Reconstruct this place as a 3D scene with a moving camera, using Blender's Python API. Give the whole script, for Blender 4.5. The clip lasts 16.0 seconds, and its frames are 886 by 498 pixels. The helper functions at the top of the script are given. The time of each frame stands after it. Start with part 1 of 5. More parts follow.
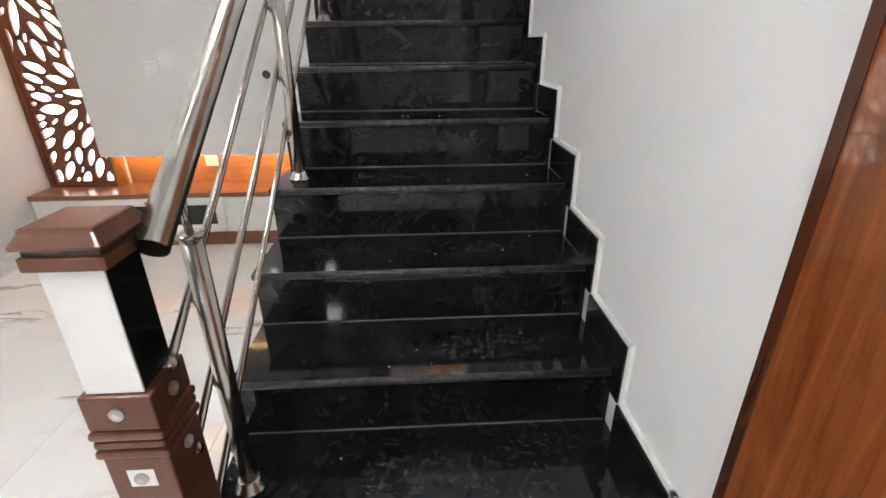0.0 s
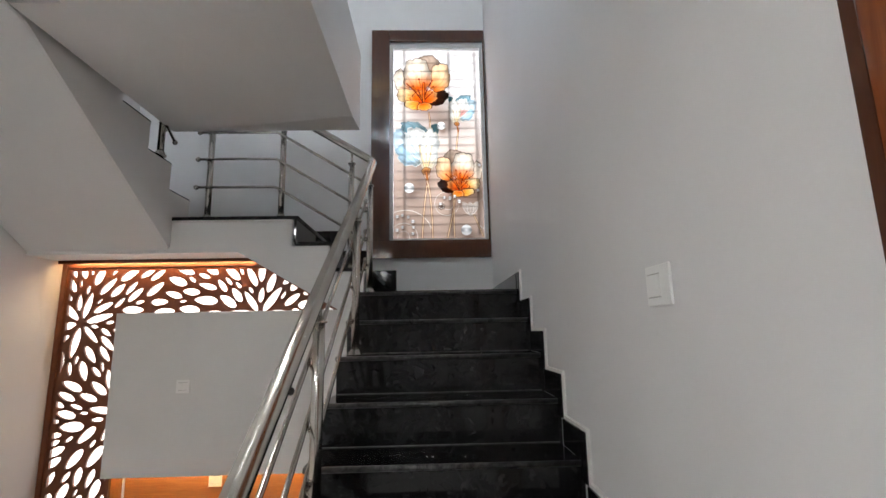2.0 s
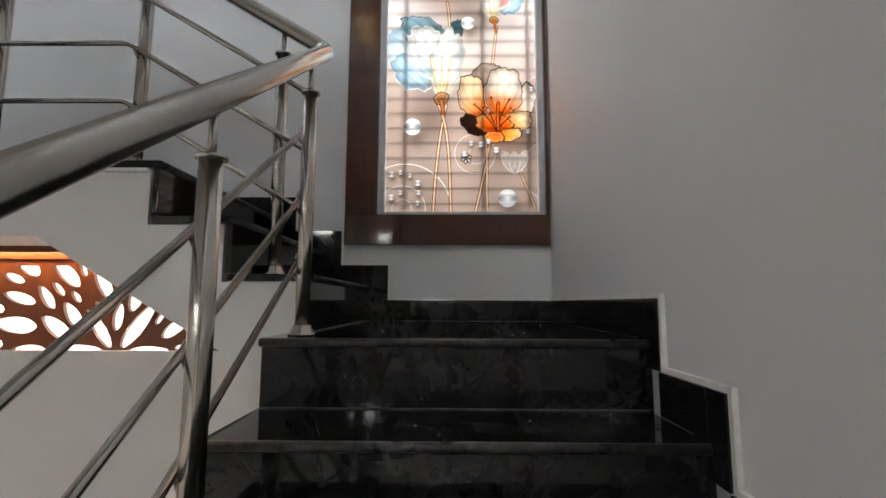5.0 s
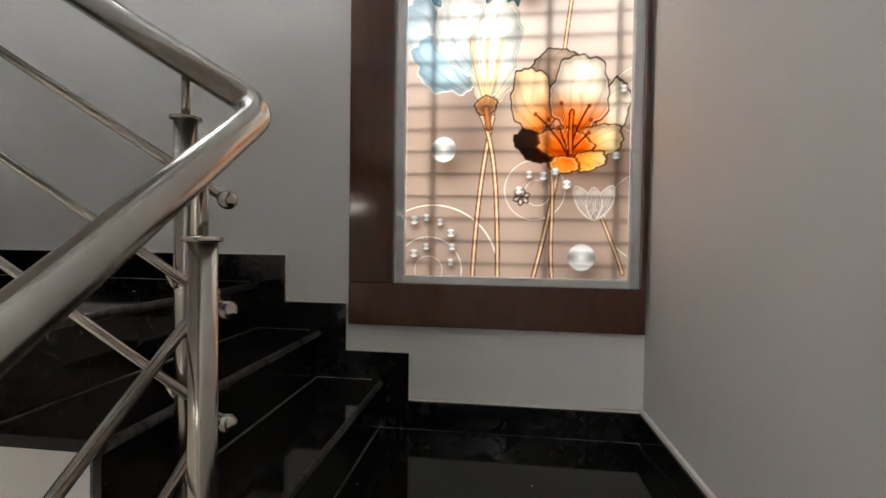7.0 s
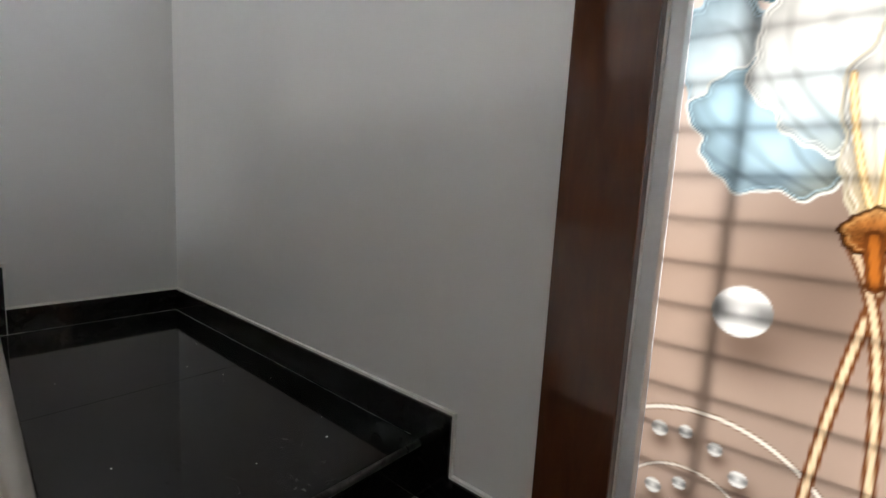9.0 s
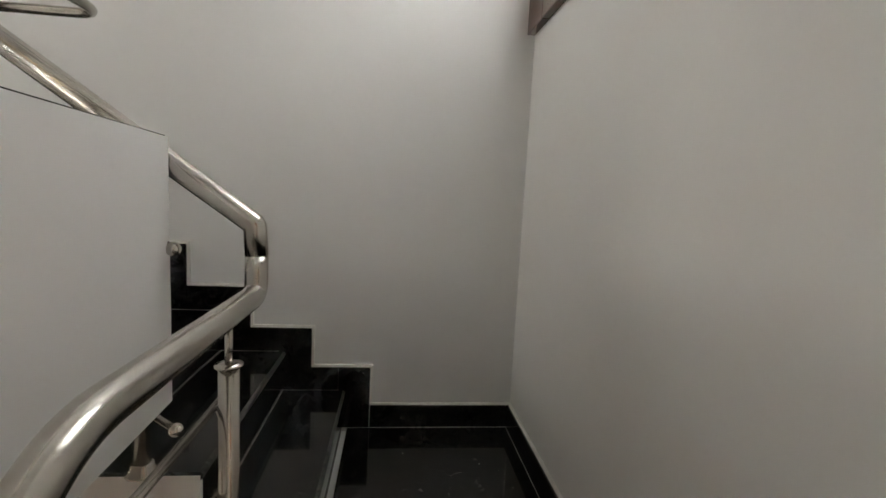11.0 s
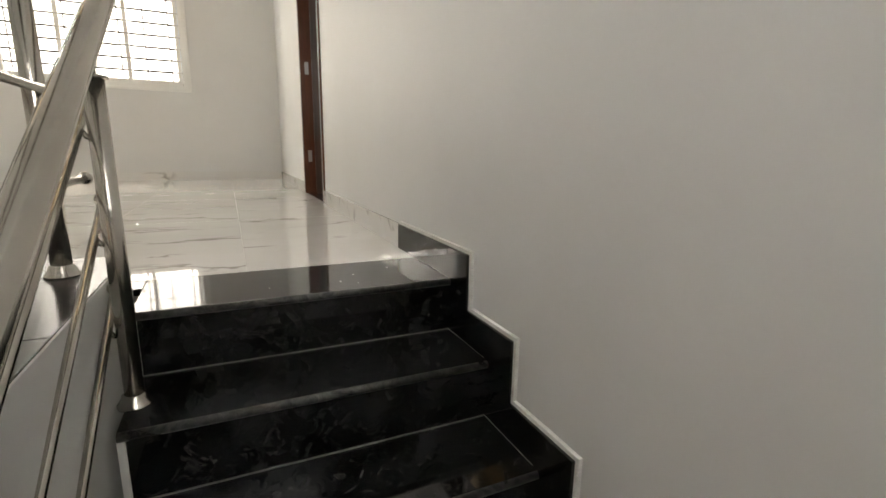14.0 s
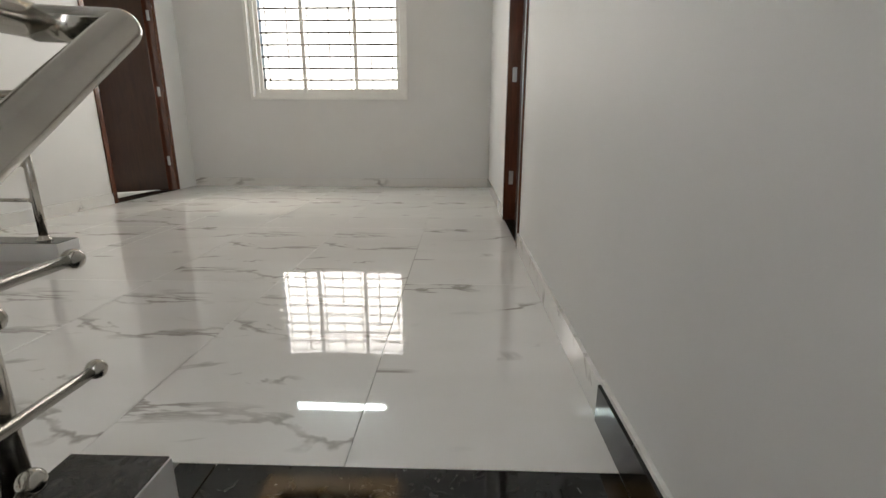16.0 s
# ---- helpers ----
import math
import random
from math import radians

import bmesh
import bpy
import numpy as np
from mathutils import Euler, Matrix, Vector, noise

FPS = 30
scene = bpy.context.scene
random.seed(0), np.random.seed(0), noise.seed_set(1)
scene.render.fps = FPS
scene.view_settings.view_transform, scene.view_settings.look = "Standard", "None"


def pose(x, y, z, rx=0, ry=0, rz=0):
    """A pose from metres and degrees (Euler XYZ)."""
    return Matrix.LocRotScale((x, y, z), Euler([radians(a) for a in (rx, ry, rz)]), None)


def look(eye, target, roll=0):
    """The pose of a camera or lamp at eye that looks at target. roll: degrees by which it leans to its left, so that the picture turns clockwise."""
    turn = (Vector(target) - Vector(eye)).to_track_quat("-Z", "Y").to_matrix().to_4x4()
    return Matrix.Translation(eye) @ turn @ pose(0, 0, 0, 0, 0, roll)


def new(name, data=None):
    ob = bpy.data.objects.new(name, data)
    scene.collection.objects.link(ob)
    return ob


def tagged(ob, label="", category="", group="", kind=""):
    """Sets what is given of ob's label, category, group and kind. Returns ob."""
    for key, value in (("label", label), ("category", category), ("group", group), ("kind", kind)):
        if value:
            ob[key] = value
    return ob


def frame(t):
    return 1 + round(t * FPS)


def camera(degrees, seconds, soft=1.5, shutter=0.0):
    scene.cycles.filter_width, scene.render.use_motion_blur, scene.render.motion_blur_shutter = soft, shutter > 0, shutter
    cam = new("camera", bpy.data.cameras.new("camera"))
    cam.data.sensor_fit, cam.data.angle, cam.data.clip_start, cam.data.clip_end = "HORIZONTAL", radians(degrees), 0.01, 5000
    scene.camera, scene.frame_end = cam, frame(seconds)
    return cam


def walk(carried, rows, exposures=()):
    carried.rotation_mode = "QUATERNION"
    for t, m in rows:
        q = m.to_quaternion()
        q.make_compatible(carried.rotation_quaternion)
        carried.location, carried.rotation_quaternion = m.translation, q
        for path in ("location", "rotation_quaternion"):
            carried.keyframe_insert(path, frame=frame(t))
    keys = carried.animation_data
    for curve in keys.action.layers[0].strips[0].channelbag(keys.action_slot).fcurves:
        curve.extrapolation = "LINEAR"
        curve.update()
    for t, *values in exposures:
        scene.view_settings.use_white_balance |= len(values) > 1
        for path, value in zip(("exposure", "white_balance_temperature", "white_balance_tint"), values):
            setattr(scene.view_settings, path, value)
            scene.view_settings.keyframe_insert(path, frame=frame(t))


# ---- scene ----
cam = camera(87.4, 16.0)
PATH = [
    (0, (-0.042, 0.484, 1.266), (0.044, 2.311, 0.458), -0.5),
    (0.5, (-0.052, 0.45, 1.327), (0.013, 2.389, 0.84), -0.5),
    (1, (-0.052, 0.438, 1.376), (0.01, 2.426, 1.169), -0.5),
    (1.5, (-0.063, 0.466, 1.419), (0.006, 2.463, 1.507), -0.9),
    (2, (-0.089, 0.495, 1.469), (-0.027, 2.463, 1.816), -1.1),
    (2.5, (-0.092, 0.644, 1.46), (-0.041, 2.595, 1.898), -1.2),
    (3, (-0.043, 0.937, 1.455), (-0.009, 2.892, 1.874), -0.8),
    (3.5, (-0.054, 1.209, 1.494), (-0.007, 3.173, 1.868), -0.1),
    (4, (-0.06, 1.443, 1.601), (-0.025, 3.419, 1.906), 0.5),
    (4.2, (-0.055, 1.602, 1.602), (-0.047, 3.573, 1.941), 0.3),
    (6.3, (-0.06, 2.454, 2.267), (-0.134, 4.453, 2.243), 0.2),
    (6.5, (-0.053, 2.527, 2.298), (-0.159, 4.524, 2.269), 0.2),
    (7, (-0.046, 2.717, 2.385), (-0.287, 4.702, 2.332), 0.8),
    (7.5, (-0.069, 2.928, 2.492), (-0.478, 4.882, 2.385), 1.4),
    (8, (-0.074, 3.125, 2.636), (-0.729, 5.004, 2.438), 1.6),
    (8.5, (-0.095, 3.300, 2.790), (-1.048, 5.035, 2.482), 1.3),
    (9, (-0.150, 3.450, 2.885), (-1.42, 4.974, 2.617), 3.2),
    (9.5, (-0.200, 3.560, 3.005), (-1.82, 4.687, 2.718), 3.7),
    (9.7, (-0.245, 3.590, 3.045), (-1.965, 4.555, 2.735), 3.7),
    (11.8, (-0.894, 3.841, 3.363), (-2.879, 3.677, 3.183), 3.6),
    (12, (-0.964, 3.842, 3.41), (-2.933, 3.556, 3.211), 3.9),
    (12.5, (-1.166, 3.839, 3.562), (-3.02, 3.149, 3.267), 3.9),
    (13, (-1.384, 3.762, 3.612), (-3.082, 2.765, 3.263), 3.6),
    (13.5, (-1.684, 3.68, 3.589), (-3.044, 2.261, 3.218), 2.8),
    (14, (-1.96, 3.626, 3.627), (-2.776, 1.848, 3.211), 0.9),
    (14.5, (-2.079, 3.462, 3.654), (-2.549, 1.577, 3.18), 1.2),
    (15, (-2.154, 3.219, 3.764), (-2.384, 1.296, 3.267), 2.0),
    (15.5, (-2.226, 2.974, 3.815), (-2.298, 1.053, 3.266), 2.2),
    (16, (-2.228, 2.864, 3.935), (-2.166, 0.931, 3.425), 0.1),
]
walk(cam, [(t, look(eye, target, roll)) for t, eye, target, roll in PATH],
     [(0.0, 0.9, 6050, 10), (0.5, 0.68, 6080, 10), (0.9, 0.45, 6100, 10), (1.5, 0.2, 6150, 10), (2.5, -0.02, 6200, 10), (4.0, -0.05, 6250, 10), (6.5, 0.05, 6800, 10), (7.5, -0.08, 7000, 10), (9.5, -0.1, 6800, 10), (12.0, -0.25, 8150, 10),
      (13.5, -0.35, 8150, 10), (14.5, -0.42, 7900, 10), (15.4, -0.7, 7600, 10), (16.0, -0.87, 7350, 10)])

# ---- plan, in metres: x to the right, y ahead at the start, ground floor at 0 ----
RISE = 0.17
T1, T2, T3 = 0.2575, 0.25, 0.232          # treads of the lower, upper and short flight
Z1, Z2, ZF = 10 * RISE, 13 * RISE, 19 * RISE
XR, XL = 0.445, -2.59                     # side walls of the stair hall
YB = 4.34                                 # its back wall
XS = -0.525                               # open side of the lower flight
Y_LAND = 3.21                             # nosing of the first landing
Y_FRONT = 3.40                            # front of the second landing and the short flight
X_SHORT = -0.463                          # first riser of the short flight
XF = -1.715                               # open side of the upper flight
Y_UP = 3.605                              # first nosing of the upper flight
Y_TOP = Y_UP - 5 * T2                     # last nosing, at the upper floor
XA, XB_, YS = -1.69, -0.532, 3.30         # gallery slab: sides and back edge
Y_CURB = 2.13                             # front end of the gallery's kerb
Y_TILE = 2.03                             # edge of the upper floor's tiles
SOFFIT = 2.74
CEIL = 6.43
YW = -2.766                               # far wall upstairs
XD = 1.0                                  # wall with the second door upstairs
Y_VOID = 0.52                             # front of the stair void upstairs

# ---- world and lights ----
world = bpy.data.worlds.new("world")
world.use_nodes = True
scene.world = world
wn = world.node_tree.nodes
sky = wn.new("ShaderNodeTexSky")
sky.sky_type, sky.sun_disc = "NISHITA", False
sky.sun_elevation, sky.sun_rotation = radians(48), radians(200)
world.node_tree.links.new(sky.outputs[0], wn["Background"].inputs[0])
wn["Background"].inputs[1].default_value = 0.12


def area_lamp(name, where, turn, sx, sy, energy, color=(1, 1, 1)):
    lamp = new(name, bpy.data.lights.new(name, "AREA"))
    lamp.data.shape, lamp.data.size, lamp.data.size_y = "RECTANGLE", sx, sy
    lamp.data.energy, lamp.data.color = energy, color
    lamp.matrix_world = pose(*where, *turn)
    return lamp


sun = new("sun", bpy.data.lights.new("sun", "SUN"))
sun.data.energy, sun.data.angle, sun.data.color = 3.0, radians(0.5), (1, 0.95, 0.88)
sun.matrix_world = look((0, 0, 20), (0.36, 0.98, 18.85))
# daylight behind the printed pane, the upper landing window and the far window
area_lamp("daylight_stair_window", (-0.02, YB + 0.62, 3.45), (90, 0, 180), 1.0, 2.1, 23, (1, 0.98, 0.96))
area_lamp("daylight_upper_window", (-1.95, YB + 0.12, 4.95), (90, 0, 180), 0.8, 1.3, 72, (0.92, 0.96, 1))
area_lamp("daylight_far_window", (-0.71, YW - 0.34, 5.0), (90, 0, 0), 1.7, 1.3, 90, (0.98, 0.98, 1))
# unseen lamp added in the side room to brighten the far wall
area_lamp("side_room_fill_lamp", (XD + 2.26, -1.9, ZF + 1.5), (90, 0, 90), 1.3, 1.1, 60, (0.96, 0.98, 1))


# ---- materials ----
def node_material(name):
    m = bpy.data.materials.new(name)
    m.use_nodes = True
    return m, m.node_tree.nodes, m.node_tree.links, m.node_tree.nodes["Principled BSDF"]


def ramp(nodes, links, source, stops):
    r = nodes.new("ShaderNodeValToRGB")
    el = r.color_ramp.elements
    while len(el) < len(stops):
        el.new(0.5)
    for e, (p, c) in zip(el, stops):
        e.position, e.color = p, (*c, 1)
    links.new(source, r.inputs[0])
    return r


def noise_tex(nodes, links, vector, scale, detail=4.0, rough=0.55, distortion=0.0):
    n = nodes.new("ShaderNodeTexNoise")
    n.inputs["Scale"].default_value, n.inputs["Detail"].default_value = scale, detail
    n.inputs["Roughness"].default_value, n.inputs["Distortion"].default_value = rough, distortion
    links.new(vector, n.inputs["Vector"])
    return n


def place_vector(nodes, links, world_space=True, stretch=(1, 1, 1)):
    """Position in metres, in the world or in the object's own frame."""
    mp = nodes.new("ShaderNodeMapping")
    mp.inputs["Scale"].default_value = stretch
    if world_space:
        links.new(nodes.new("ShaderNodeNewGeometry").outputs["Position"], mp.inputs[0])
    else:
        links.new(nodes.new("ShaderNodeTexCoord").outputs["Object"], mp.inputs[0])
    return mp.outputs[0]


def bump(nodes, links, bsdf, height, strength, distance):
    b = nodes.new("ShaderNodeBump")
    b.inputs["Strength"].default_value, b.inputs["Distance"].default_value = strength, distance
    links.new(height, b.inputs["Height"])
    links.new(b.outputs[0], bsdf.inputs["Normal"])


def mottled(name, a, b, scale=3.0, rough=(0.5, 0.65), metal=0.0, grain=0.0, grain_scale=300.0, stretch=(1, 1, 1), coat=0.0):
    """A surface between two close colours, with large stains, fine grain and uneven gloss."""
    m, n, l, p = node_material(name)
    v = place_vector(n, l, True, stretch)
    big = noise_tex(n, l, v, scale, 5, 0.6)
    l.new(ramp(n, l, big.outputs[0], [(0.3, a), (0.7, b)]).outputs[0], p.inputs["Base Color"])
    mr = n.new("ShaderNodeMapRange")
    mr.inputs["To Min"].default_value, mr.inputs["To Max"].default_value = rough
    l.new(noise_tex(n, l, v, scale * 4, 4).outputs[0], mr.inputs[0])
    l.new(mr.outputs[0], p.inputs["Roughness"])
    p.inputs["Metallic"].default_value = metal
    p.inputs["Coat Weight"].default_value = coat
    p.inputs["Coat Roughness"].default_value = 0.05
    if grain:
        bump(n, l, p, noise_tex(n, l, v, grain_scale, 3).outputs[0], grain, 0.002)
    return m


def granite_material(name, dust):
    """Black polished granite with faint grey clouds, thin veins and dry dust smears."""
    m, n, l, p = node_material(name)
    v = place_vector(n, l)
    cloud = noise_tex(n, l, v, 5, 8, 0.7, 1.2)
    stone = ramp(n, l, cloud.outputs[0], [(0.35, (0.0045, 0.0045, 0.005)), (0.62, (0.011, 0.011, 0.012)), (0.8, (0.03, 0.03, 0.032))])
    fine = noise_tex(n, l, v, 14, 9, 0.75, 2.5)
    smear = ramp(n, l, fine.outputs[0], [(0.53 - dust * 0.4, (0, 0, 0)), (0.78 - dust * 0.3, (1, 1, 1))])
    mix = n.new("ShaderNodeMix")
    mix.data_type = "RGBA"
    scale = n.new("ShaderNodeMath")
    scale.operation = "MULTIPLY"
    scale.inputs[1].default_value = 0.24 + dust
    p.inputs["Specular IOR Level"].default_value = 0.36
    l.new(smear.outputs[0], scale.inputs[0])
    l.new(scale.outputs[0], mix.inputs["Factor"])
    l.new(stone.outputs[0], mix.inputs["A"])
    mix.inputs["B"].default_value = (0.16, 0.155, 0.15, 1)
    l.new(mix.outputs["Result"], p.inputs["Base Color"])
    mr = n.new("ShaderNodeMapRange")
    mr.inputs["To Min"].default_value, mr.inputs["To Max"].default_value = 0.02 + dust * 0.5, 0.11 + dust
    l.new(noise_tex(n, l, v, 9, 6, 0.7, 1.0).outputs[0], mr.inputs[0])
    l.new(mr.outputs[0], p.inputs["Roughness"])
    return m


def marble_material(name):
    """White glazed tile, printed with grey veins; every tile carries the same print, some of them shifted."""
    m, n, l, p = node_material(name)
    tc = n.new("ShaderNodeTexCoord")
    info = n.new("ShaderNodeObjectInfo")
    snap = n.new("ShaderNodeMath")
    snap.operation = "SNAP"
    snap.inputs[1].default_value = 0.5
    l.new(info.outputs["Random"], snap.inputs[0])
    add = n.new("ShaderNodeVectorMath")
    add.operation = "ADD"
    comb = n.new("ShaderNodeCombineXYZ")
    l.new(snap.outputs[0], comb.inputs[2])
    l.new(tc.outputs["Object"], add.inputs[0])
    l.new(comb.outputs[0], add.inputs[1])
    turn = n.new("ShaderNodeMapping")
    turn.inputs["Rotation"].default_value = (0, 0, radians(24))
    turn.inputs["Scale"].default_value = (0.55, 1.5, 1)
    l.new(add.outputs[0], turn.inputs[0])
    warp = noise_tex(n, l, turn.outputs[0], 2.6, 5, 0.55, 0.9)
    off = n.new("ShaderNodeMath")
    off.operation = "SUBTRACT"
    off.inputs[1].default_value = 0.5
    l.new(warp.outputs[0], off.inputs[0])
    edge = n.new("ShaderNodeMath")
    edge.operation = "ABSOLUTE"
    l.new(off.outputs[0], edge.inputs[0])
    line = ramp(n, l, edge.outputs[0], [(0.0, (1, 1, 1)), (0.014, (0.75, 0.75, 0.75)), (0.034, (0, 0, 0))])
    gate = ramp(n, l, noise_tex(n, l, turn.outputs[0], 3.1, 2, 0.5).outputs[0], [(0.50, (0, 0, 0)), (0.60, (1, 1, 1))])
    mul = n.new("ShaderNodeMath")
    mul.operation = "MULTIPLY"
    l.new(line.outputs[0], mul.inputs[0])
    l.new(gate.outputs[0], mul.inputs[1])
    soft = ramp(n, l, noise_tex(n, l, turn.outputs[0], 1.7, 3).outputs[0], [(0.3, (0.74, 0.73, 0.71)), (0.7, (0.82, 0.815, 0.80))])
    mix = n.new("ShaderNodeMix")
    mix.data_type = "RGBA"
    l.new(mul.outputs[0], mix.inputs["Factor"])
    l.new(soft.outputs[0], mix.inputs["A"])
    mix.inputs["B"].default_value = (0.39, 0.37, 0.35, 1)
    l.new(mix.outputs["Result"], p.inputs["Base Color"])
    p.inputs["Roughness"].default_value = 0.035
    p.inputs["Coat Weight"].default_value = 0.3
    bump(n, l, p, noise_tex(n, l, add.outputs[0], 5, 2).outputs[0], 0.05, 0.004)
    return m


def wood_material(name, dark, light, along, rough=0.12, coat=0.6, relief=0.06):
    """Stained wood; the grain runs along the given stretch."""
    m, n, l, p = node_material(name)
    v = place_vector(n, l, True, along)
    g = noise_tex(n, l, v, 9, 8, 0.65, 1.0)
    l.new(ramp(n, l, g.outputs[0], [(0.3, dark), (0.72, light)]).outputs[0], p.inputs["Base Color"])
    p.inputs["Roughness"].default_value = rough
    p.inputs["Coat Weight"].default_value, p.inputs["Coat Roughness"].default_value = coat, 0.04
    bump(n, l, p, noise_tex(n, l, v, 30, 4).outputs[0], relief, 0.002)
    return m


def emitter(name, color, strength):
    m, n, l, p = node_material(name)
    p.inputs["Base Color"].default_value = (0.8, 0.8, 0.8, 1)
    p.inputs["Emission Color"].default_value = (*color, 1)
    p.inputs["Emission Strength"].default_value = strength
    return m


paint = mottled("white_emulsion", (0.70, 0.70, 0.695), (0.745, 0.745, 0.74), 1.3, (0.48, 0.62), grain=0.05, grain_scale=180)
rough_paint = mottled("rough_white_plaster", (0.60, 0.59, 0.57), (0.74, 0.735, 0.72), 14, (0.6, 0.8), grain=0.4, grain_scale=60)
caulk = mottled("white_filler", (0.72, 0.71, 0.68), (0.86, 0.86, 0.84), 25, (0.6, 0.8), grain=0.2, grain_scale=90)
granite = granite_material("black_granite", 0.0)
dusty_granite = granite_material("dusty_black_granite", 0.2)
worn_edge = granite_material("worn_granite_edge", 0.32)
grout = mottled("pale_grout", (0.07, 0.07, 0.068), (0.16, 0.155, 0.15), 30, (0.7, 0.9))
marble = marble_material("veined_marble_tile")
bedding = mottled("grey_bedding", (0.64, 0.63, 0.61), (0.70, 0.69, 0.67), 20, (0.8, 0.9))
lacquer = wood_material("brown_lacquered_wood", (0.045, 0.014, 0.006), (0.078, 0.025, 0.011), (3, 3, 0.5), 0.10, 0.1, 0.008)
veneer = wood_material("red_brown_veneer", (0.12, 0.031, 0.009), (0.27, 0.082, 0.024), (4, 4, 0.35), 0.14, 0.6, 0.01)
dark_wood = wood_material("dark_door_wood", (0.030, 0.012, 0.007), (0.060, 0.026, 0.014), (4, 4, 0.35), 0.3, 0.2)
frame_wood = wood_material("brown_door_frame_wood", (0.062, 0.018, 0.008), (0.13, 0.040, 0.018), (4, 4, 0.35), 0.25, 0.3)
newel_wood = wood_material("carved_brown_wood", (0.075, 0.022, 0.009), (0.15, 0.052, 0.022), (3, 3, 1), 0.36, 0.12)
orange_wood = wood_material("honey_wood_laminate", (0.30, 0.12, 0.035), (0.44, 0.20, 0.065), (0.5, 5, 5), 0.3, 0.2)
counter_wood = wood_material("brown_wood_laminate", (0.17, 0.065, 0.028), (0.27, 0.115, 0.05), (0.5, 5, 5), 0.28, 0.2)
steel = mottled("polished_steel", (0.43, 0.405, 0.37), (0.53, 0.505, 0.465), 7, (0.15, 0.27), metal=1.0)
dull_steel = mottled("brushed_steel", (0.42, 0.41, 0.39), (0.52, 0.50, 0.48), 20, (0.25, 0.35), metal=1.0)
white_gloss = mottled("white_laminate", (0.72, 0.72, 0.70), (0.77, 0.77, 0.75), 2, (0.15, 0.25))
plastic = mottled("white_plastic", (0.84, 0.84, 0.82), (0.88, 0.88, 0.86), 9, (0.3, 0.4))
aluminium = mottled("powder_coated_aluminium", (0.50, 0.50, 0.50), (0.60, 0.60, 0.60), 12, (0.3, 0.4))
black_glass = mottled("black_glass", (0.006, 0.006, 0.007), (0.012, 0.012, 0.013), 4, (0.06, 0.12))
brass = mottled("brushed_brass", (0.48, 0.36, 0.20), (0.58, 0.45, 0.27), 15, (0.3, 0.4), metal=0.9)
grey_iron = mottled("grey_painted_iron", (0.14, 0.14, 0.145), (0.2, 0.2, 0.2), 15, (0.4, 0.5))
dark_iron = mottled("dark_iron", (0.03, 0.028, 0.027), (0.06, 0.055, 0.05), 15, (0.5, 0.6))
backlight = emitter("lit_acrylic", (1.0, 0.90, 0.80), 2.6)
warm_led = emitter("warm_led_strip", (1.0, 0.60, 0.24), 48.0)
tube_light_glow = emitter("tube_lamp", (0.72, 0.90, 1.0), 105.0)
cove_glow = emitter("golden_cove_glow", (1.0, 0.62, 0.18), 1.9)
spot_glow = emitter("spot_lens_glow", (1.0, 0.82, 0.55), 70.0)
# glow of the unseen lamps added in the ground-floor ceiling
ground_fill_glow = emitter("ground_fill_emission", (1.0, 0.96, 0.90), 68.0)

print_m, pn, pl, pb = node_material("printed_frosted_glass")
pc = pn.new("ShaderNodeVertexColor")
pc.layer_name = "print"
tl = pn.new("ShaderNodeBsdfTranslucent")
pl.new(pc.outputs[0], tl.inputs[0])
pl.new(pc.outputs[0], pb.inputs["Base Color"])
pb.inputs["Roughness"].default_value = 0.12
mx = pn.new("ShaderNodeMixShader")
mx.inputs[0].default_value = 0.82
pl.new(pb.outputs[0], mx.inputs[1])
pl.new(tl.outputs[0], mx.inputs[2])
pl.new(mx.outputs[0], pn["Material Output"].inputs[0])

frost, fn, fl, fb = node_material("frosted_glass")
ft = fn.new("ShaderNodeBsdfTranslucent")
ft.inputs[0].default_value = (0.9, 0.92, 0.95, 1)
fm = fn.new("ShaderNodeMixShader")
fm.inputs[0].default_value = 0.85
fl.new(fb.outputs[0], fm.inputs[1])
fl.new(ft.outputs[0], fm.inputs[2])
fl.new(fm.outputs[0], fn["Material Output"].inputs[0])

clear, cn, cl, cb = node_material("clear_glass")
cb.inputs["Transmission Weight"].default_value, cb.inputs["Roughness"].default_value, cb.inputs["IOR"].default_value = 1.0, 0.0, 1.45


# ---- building helpers ----
def box_bm(x0, x1, y0, y1, z0, z1, bm=None, bevel=0.0):
    bm = bm or bmesh.new()
    m = Matrix.Translation(((x0 + x1) / 2, (y0 + y1) / 2, (z0 + z1) / 2)) @ Matrix.Diagonal((abs(x1 - x0), abs(y1 - y0), abs(z1 - z0), 1))
    made = bmesh.ops.create_cube(bm, size=1, matrix=m)
    if bevel:
        edges = list({e for v in made["verts"] for e in v.link_edges})
        bmesh.ops.bevel(bm, geom=edges, offset=bevel, segments=2, profile=0.6, affect="EDGES")
    return bm


def prism_bm(profile, axis, a, b, bm=None):
    """A prism of a closed profile, from a to b along the axis; the profile's pairs are the two other axes in order."""
    bm = bm or bmesh.new()
    def at(p, w):
        return {"x": (w, p[0], p[1]), "y": (p[0], w, p[1]), "z": (p[0], p[1], w)}[axis]
    low = [bm.verts.new(at(p, a)) for p in profile]
    high = [bm.verts.new(at(p, b)) for p in profile]
    bm.faces.new(low)
    bm.faces.new(high)
    for i in range(len(profile)):
        j = (i + 1) % len(profile)
        bm.faces.new((low[i], low[j], high[j], high[i]))
    bmesh.ops.recalc_face_normals(bm, faces=bm.faces[:])
    return bm


